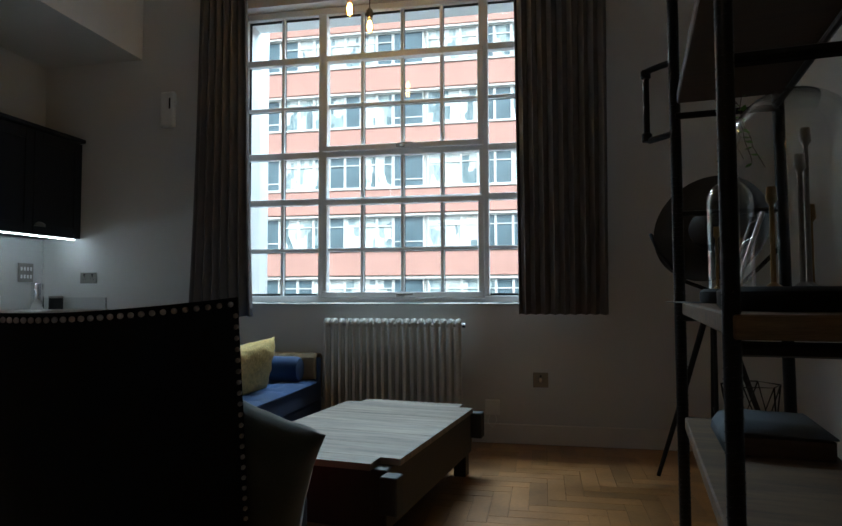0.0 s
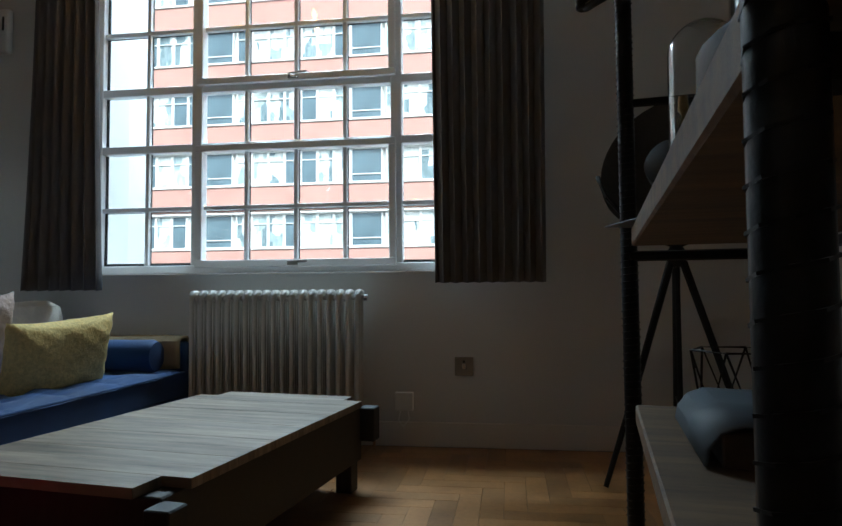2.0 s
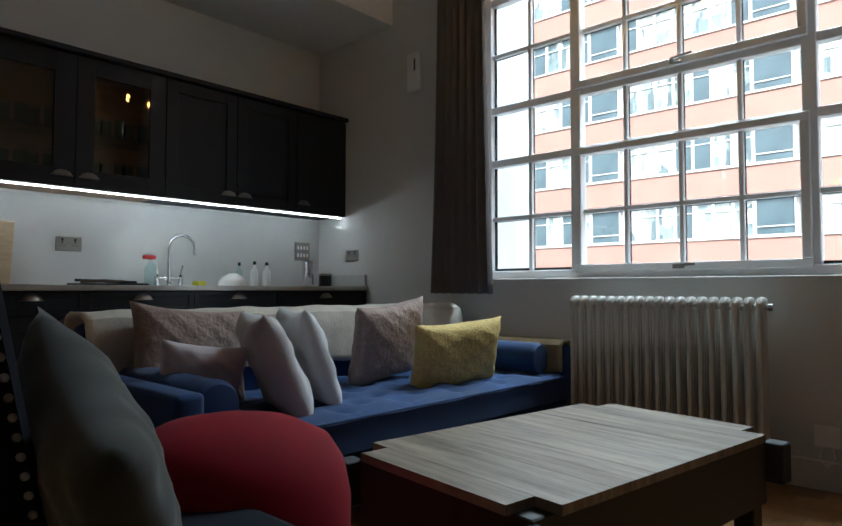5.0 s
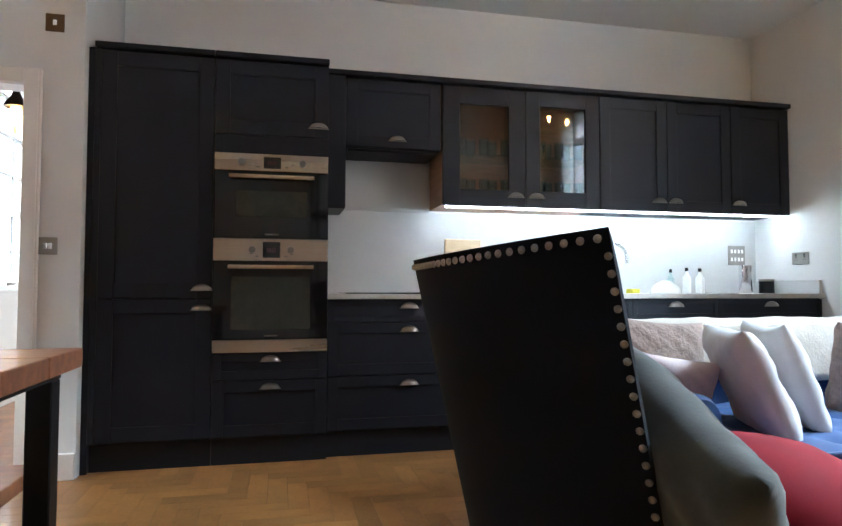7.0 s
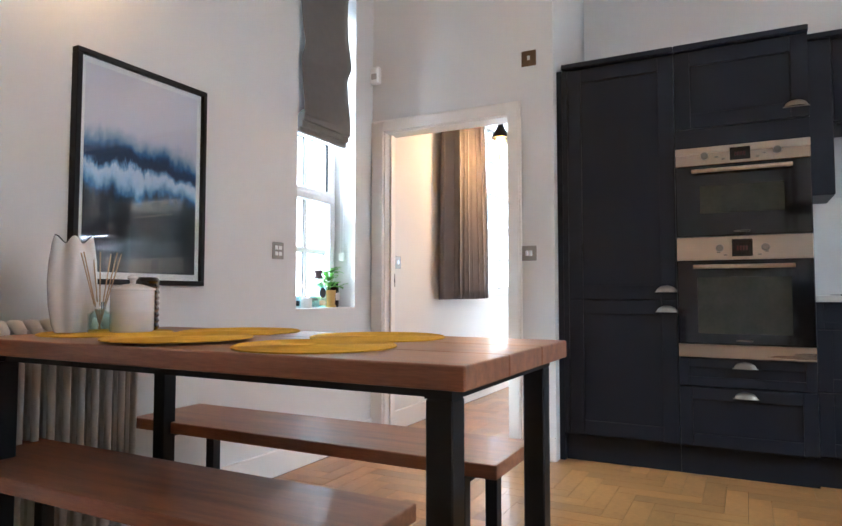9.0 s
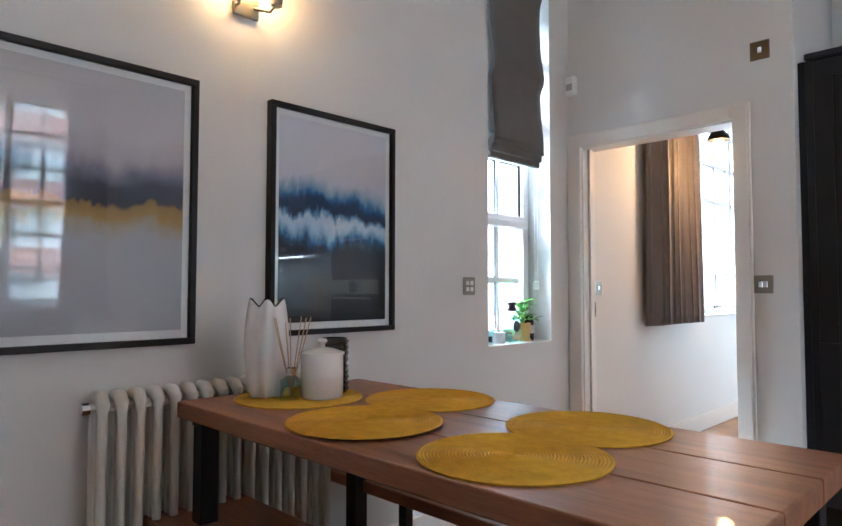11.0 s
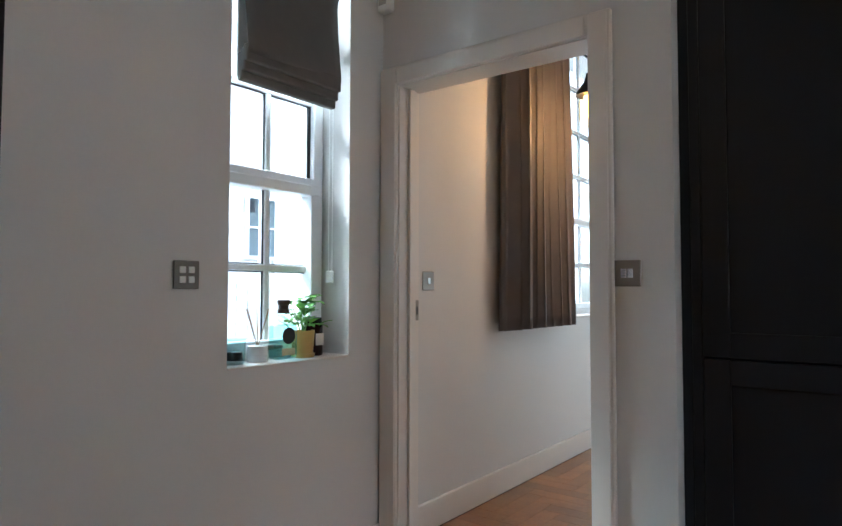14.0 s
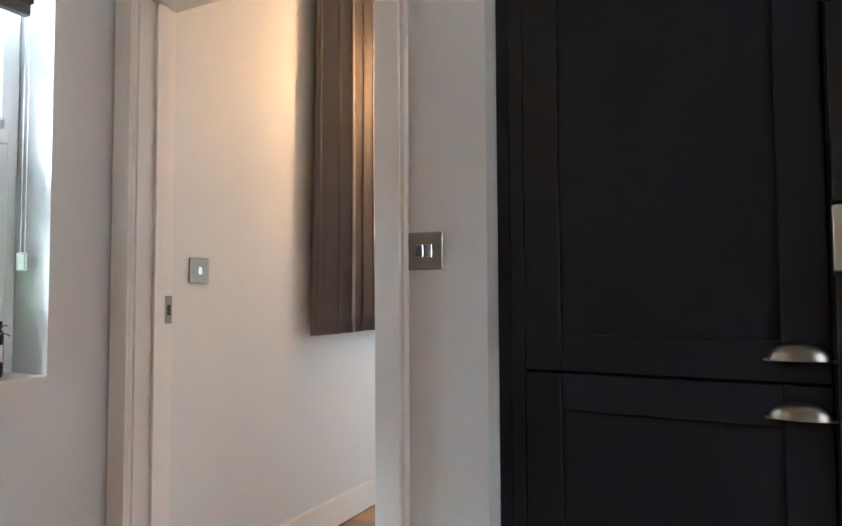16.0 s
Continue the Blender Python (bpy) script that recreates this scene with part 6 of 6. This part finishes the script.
part("pot", lathe(bmesh.new(), [(0.034, 0), (0.038, 0.003), (0.045, 0.095), (0.045, 0.10), (0.040, 0.10), (0.038, 0.088), (0.002, 0.086)], 28, cap=False), M["potm"], pp, smooth=True)
part("saucer", lathe(bmesh.new(), [(0.044, 0), (0.047, 0.014), (0.044, 0.014)], 28), M["potm"], pp, smooth=True)
rnd = random.Random(11)
stm = bmesh.new()
for k in range(9):
    a, t_ = rnd.uniform(0, 6.28), rnd.uniform(0.02, 0.06)
    tube(stm, [(0.006 * math.cos(a), 0.006 * math.sin(a), 0.08), (t_ * 0.5 * math.cos(a), t_ * 0.5 * math.sin(a), 0.14), (t_ * math.cos(a), t_ * math.sin(a), 0.185)], 0.0018, 5)
part("stem", stm, M["leaf"], pp)
for k in range(64):
    a = rnd.uniform(0, 6.28)
    rr_, zz = rnd.uniform(0.008, 0.066), rnd.uniform(0.11, 0.225)
    rr_ *= 1.0 - max(0, zz - 0.18) * 9
    c = Vector((rr_ * math.cos(a), rr_ * math.sin(a), zz))
    out_ = Vector((math.cos(a + rnd.uniform(-0.6, 0.6)), math.sin(a), rnd.uniform(-0.25, 0.7))).normalized()
    sd = out_.cross((0, 0, 1)).normalized()
    nn = sd.cross(out_)
    lf = bmesh.new()
    s_ = rnd.uniform(0.038, 0.056)
    rowv = []
    for (u_, w_, d_) in ((0, 0.05, 0), (0.3, 0.30, 0.05), (0.6, 0.32, 0.04), (0.85, 0.18, -0.02), (1.0, 0.02, -0.08)):
        rowv.append([lf.verts.new(c + out_ * (u_ * s_) + sd * (w_ * s_ * q_) + nn * (d_ * s_ + (0.06 * s_ if q_ else 0))) for q_ in (-1, 0, 1)])
    for ra, rb_ in zip(rowv, rowv[1:]):
        for q_ in (0, 1):
            lf.faces.new((ra[q_], ra[q_ + 1], rb_[q_ + 1], rb_[q_]))
    part("leaf", lf, M["leaf"], pp, smooth=True)
aj = thing("amber_jar", (1.005, yb - 0.015, SZ), label="dark amber jar with a pale label beside the plant", category="jar")
part("body", lathe(bmesh.new(), [(0.036, 0), (0.038, 0.004), (0.038, 0.115), (0.03, 0.125)], 24), M["amber"], aj, smooth=True)
part("lid", lathe(bmesh.new(), [(0.034, 0.1255), (0.034, 0.145)], 24), M["black"], aj, smooth=True)
part("label", box(-0.02, 0.02, 0.0375, 0.0395, 0.04, 0.085, 0.0005), M["paper"], aj, "pale label")
wd = thing("reed_diffuser", (1.28, yb, SZ), label="small white pot diffuser with reeds on the sill", category="diffuser")
part("pot", lathe(bmesh.new(), [(0.034, 0), (0.036, 0.004), (0.036, 0.055), (0.02, 0.058)], 24), M["white_cer"], wd, smooth=True)
for k in range(6):
    a = k * 1.05
    part("stick", tube(bmesh.new(), [(0, 0, 0.05), (0.05 * math.cos(a), 0.03 * math.sin(a), 0.185)], 0.0016, 5), M["reed"], wd, "thin reed")
gc = thing("glass_cup", (1.375, yb, SZ), label="clear glass tealight cup on the sill", category="glass")
part("cup", lathe(bmesh.new(), [(0.030, 0), (0.032, 0.003), (0.038, 0.085), (0.036, 0.085), (0.029, 0.012)], 24), M["bottle"], gc, smooth=True)
part("candle", lathe(bmesh.new(), [(0.026, 0.0125), (0.026, 0.04)], 20), M["black"], gc, "dark candle")

# ---- outside ----
solo("ground", box(-150, 150, N + 0.46, 220, -9.2, -9.0), M["asphalt"], kind="structure")
solo("ground", box(-150, 150, -160, S - 0.46, -9.2, -9.0), M["asphalt"], kind="structure")
solo("outer_wall", box(0.6, 1.50, N + 0.46, 5.42, -2, 5.5), M["render_w"], kind="structure", label="white rendered pier outside the big window")
FY = 34.0
of = thing("office_building", (0, FY, 0), label="long office block with terracotta bands and strip windows across the street", category="building")
part("wall", box(-64, 60, 0.35, 14, -9, 24.5), M["facade_w"], of)
P, ST = 8.55, 3.5
for s in range(-3, 6):
    zb = 3.45 + ST * s
    if zb > 21:
        continue
    part("spandrel", box(-64, 60, 0.0, 0.34, zb - 1.45, zb - 0.12, 0.02), M["orange"], of, "terracotta spandrel band")
    part("sill_band", box(-64, 60, -0.08, 0.34, zb - 0.11, zb, 0.01), M["facade_w"], of, "white sill band")
    part("sill_band", box(-64, 60, -0.06, 0.34, zb + 1.86, zb + 1.96, 0.01), M["facade_w"], of, "white head band")
rnd = random.Random(21)
pane_me = {}
# pale panes carry painted reflections, dark ones plain glass colour
for kind, mm in (("dark", "facade_gl"), ("pale", "facade_reflect")):
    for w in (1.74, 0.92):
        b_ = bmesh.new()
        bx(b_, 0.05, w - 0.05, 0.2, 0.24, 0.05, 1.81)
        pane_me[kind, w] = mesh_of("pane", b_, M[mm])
fr_me = {}
for w in (1.74, 0.92):
    b_ = bmesh.new()
    bx(b_, 0, 0.055, 0.10, 0.34, 0, 1.86)
    bx(b_, w - 0.055, w, 0.10, 0.34, 0, 1.86)
    bx(b_, 0.055, w - 0.055, 0.10, 0.34, 0, 0.055)
    bx(b_, 0.055, w - 0.055, 0.10, 0.34, 1.80, 1.86)
    bx(b_, 0.055, w - 0.055, 0.14, 0.26, 0.42 if w > 1 else 1.3, 0.47 if w > 1 else 1.35)
    fr_me[w] = mesh_of("frame", b_, M["facade_w"])
for s in range(-1, 5):
    zb = 3.45 + ST * s
    for i in range(-5, 3):
        x0 = -4.3 + P * i
        if x0 < -48 or x0 > 18:
            continue
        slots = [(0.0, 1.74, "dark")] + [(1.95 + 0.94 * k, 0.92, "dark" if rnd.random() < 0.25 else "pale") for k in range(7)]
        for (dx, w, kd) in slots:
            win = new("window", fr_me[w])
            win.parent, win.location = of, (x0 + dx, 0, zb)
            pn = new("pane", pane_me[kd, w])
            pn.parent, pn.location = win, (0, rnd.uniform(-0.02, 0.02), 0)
# white lightwell building to the south
wb_ = thing("white_building", (0, -8.2, 0), label="white painted building with small paned windows across the lightwell", category="building")
part("wall", box(-16, 12, -6, 0, -9, 9), M["render_w"], wb_)
cr = bmesh.new()
for k in range(34):
    for i in range(26):
        x_ = -9.0 + i * 0.46 + (k % 2) * 0.23
        bx(cr, x_, x_ + 0.448, 0, 0.014, -1.2 + k * 0.1 * 1.0, -1.2 + k * 0.1 + 0.088)
tagged(part("brickwork", cr, M["brickw"], wb_, "white painted brick courses"), kind="stuff")
for (x_, z_) in ((-3.45, 0.55), (-2.30, 0.55), (0.9, -0.1), (-6.0, 1.6), (-4.85, 1.6)):
    fbm = bmesh.new()
    for q in ((0, 0.06, 0, 1.1), (0.94, 1.0, 0, 1.1), (0.06, 0.94, 0, 0.06), (0.06, 0.94, 1.04, 1.1), (0.32, 0.35, 0.06, 1.04), (0.64, 0.67, 0.06, 1.04), (0.06, 0.94, 0.53, 0.56)):
        bx(fbm, x_ + q[0], x_ + q[1], 0.02, 0.08, z_ + q[2], z_ + q[3])
    w_ = part("window", fbm, M["upvc"], wb_)
    part("pane", box(x_ + 0.05, x_ + 0.95, 0.021, 0.03, z_ + 0.05, z_ + 1.05), M["facade_gl"], w_)
vt = bmesh.new()
for k in range(6):
    bx(vt, -4.07, -3.85, 0.0, 0.03, 2.40 + k * 0.035, 2.425 + k * 0.035)
    bx(vt, -4.95, -4.55, 0.0, 0.03, 4.10 + k * 0.045, 4.13 + k * 0.045)
part("vent", vt, M["nickel"], wb_, "slatted vent")
rl = bmesh.new()
for k in range(5):
    bx(rl, -4.2, -1.0, 0.9, 0.93, -0.35 + k * 0.13, -0.325 + k * 0.13)
for x in (-4.2, -2.6, -1.03):
    bx(rl, x, x + 0.03, 0.931, 0.961, -9.0, 0.25)
part("railing", rl, M["nickel"], wb_, "thin grey railing")

# ---- parquet, last ----
bw, bl_ = 0.09, 0.36


def block(w=bw, l=bl_):
    b_ = bmesh.new()
    bx(b_, 0.0008, w - 0.0008, 0.0008, l - 0.0008, -0.011, 0.0)
    return b_


me_block = mesh_of("floor_block", block(), M["floor"])
floor_ob = tagged(new("floor_1"), kind="structure")
cells = []
# classic herringbone laid square: each row shifts by one block width
for r_ in range(-70, 90):
    for c_ in range(-14, 18):
        x0 = r_ * bw + c_ * 2 * bl_
        y0 = r_ * bw
        cells.append((x0, y0, 0))
        cells.append((x0 + bl_ * 1.0, y0 + bw - bl_, 1))
near, far = [], []
for (x0, y0, k) in cells:
    if k == 0:
        a, b, c_, d_ = x0, x0 + bl_, y0, y0 + bw
    else:
        a, b, c_, d_ = x0, x0 + bw, y0, y0 + bl_
    if b < -3.88 or a > E - 0.02 or d_ < S + 0.01 or c_ > N - 0.02:
        continue
    if a < 0.02 and c_ > -0.16:
        continue
    a, b, c_, d_ = max(a, -3.88), min(b, E - 0.02), max(c_, S + 0.02), min(d_, N - 0.02)
    if b - a < 0.01 or d_ - c_ < 0.01:
        continue
    full = abs((b - a) * (d_ - c_) - bw * bl_) < 1e-5
    if full and 0.5 < a < 2.2 and -1.1 < c_ < 2.0 and len(near) < 290:
        near.append((a, c_, k))
    else:
        far.append((a, b, c_, d_))
for (a, c_, k) in near:
    ob = new("floor_block", me_block)
    ob.parent = floor_ob
    ob.matrix_basis = pose(a + (bl_ if k == 0 else 0), c_, 0, 0, 0, 90 if k == 0 else 0)
vs_, fs_ = [], []
for (a, b, c_, d_) in far:
    o = len(vs_)
    g_ = 0.0008
    a, b, c_, d_ = a + g_, b - g_, c_ + g_, d_ - g_
    vs_ += [(a, c_, -0.011), (b, c_, -0.011), (b, d_, -0.011), (a, d_, -0.011), (a, c_, 0), (b, c_, 0), (b, d_, 0), (a, d_, 0)]
    fs_ += [(o + 4, o + 5, o + 6, o + 7), (o, o + 1, o + 5, o + 4), (o + 1, o + 2, o + 6, o + 5), (o + 2, o + 3, o + 7, o + 6), (o + 3, o, o + 4, o + 7)]
me_far = bpy.data.meshes.new("floor_blocks")
me_far.from_pydata(vs_, [], fs_)
me_far.materials.append(M["floor"])
fo = new("floor_blocks", me_far)
fo.parent = floor_ob
tagged(fo, kind="stuff")
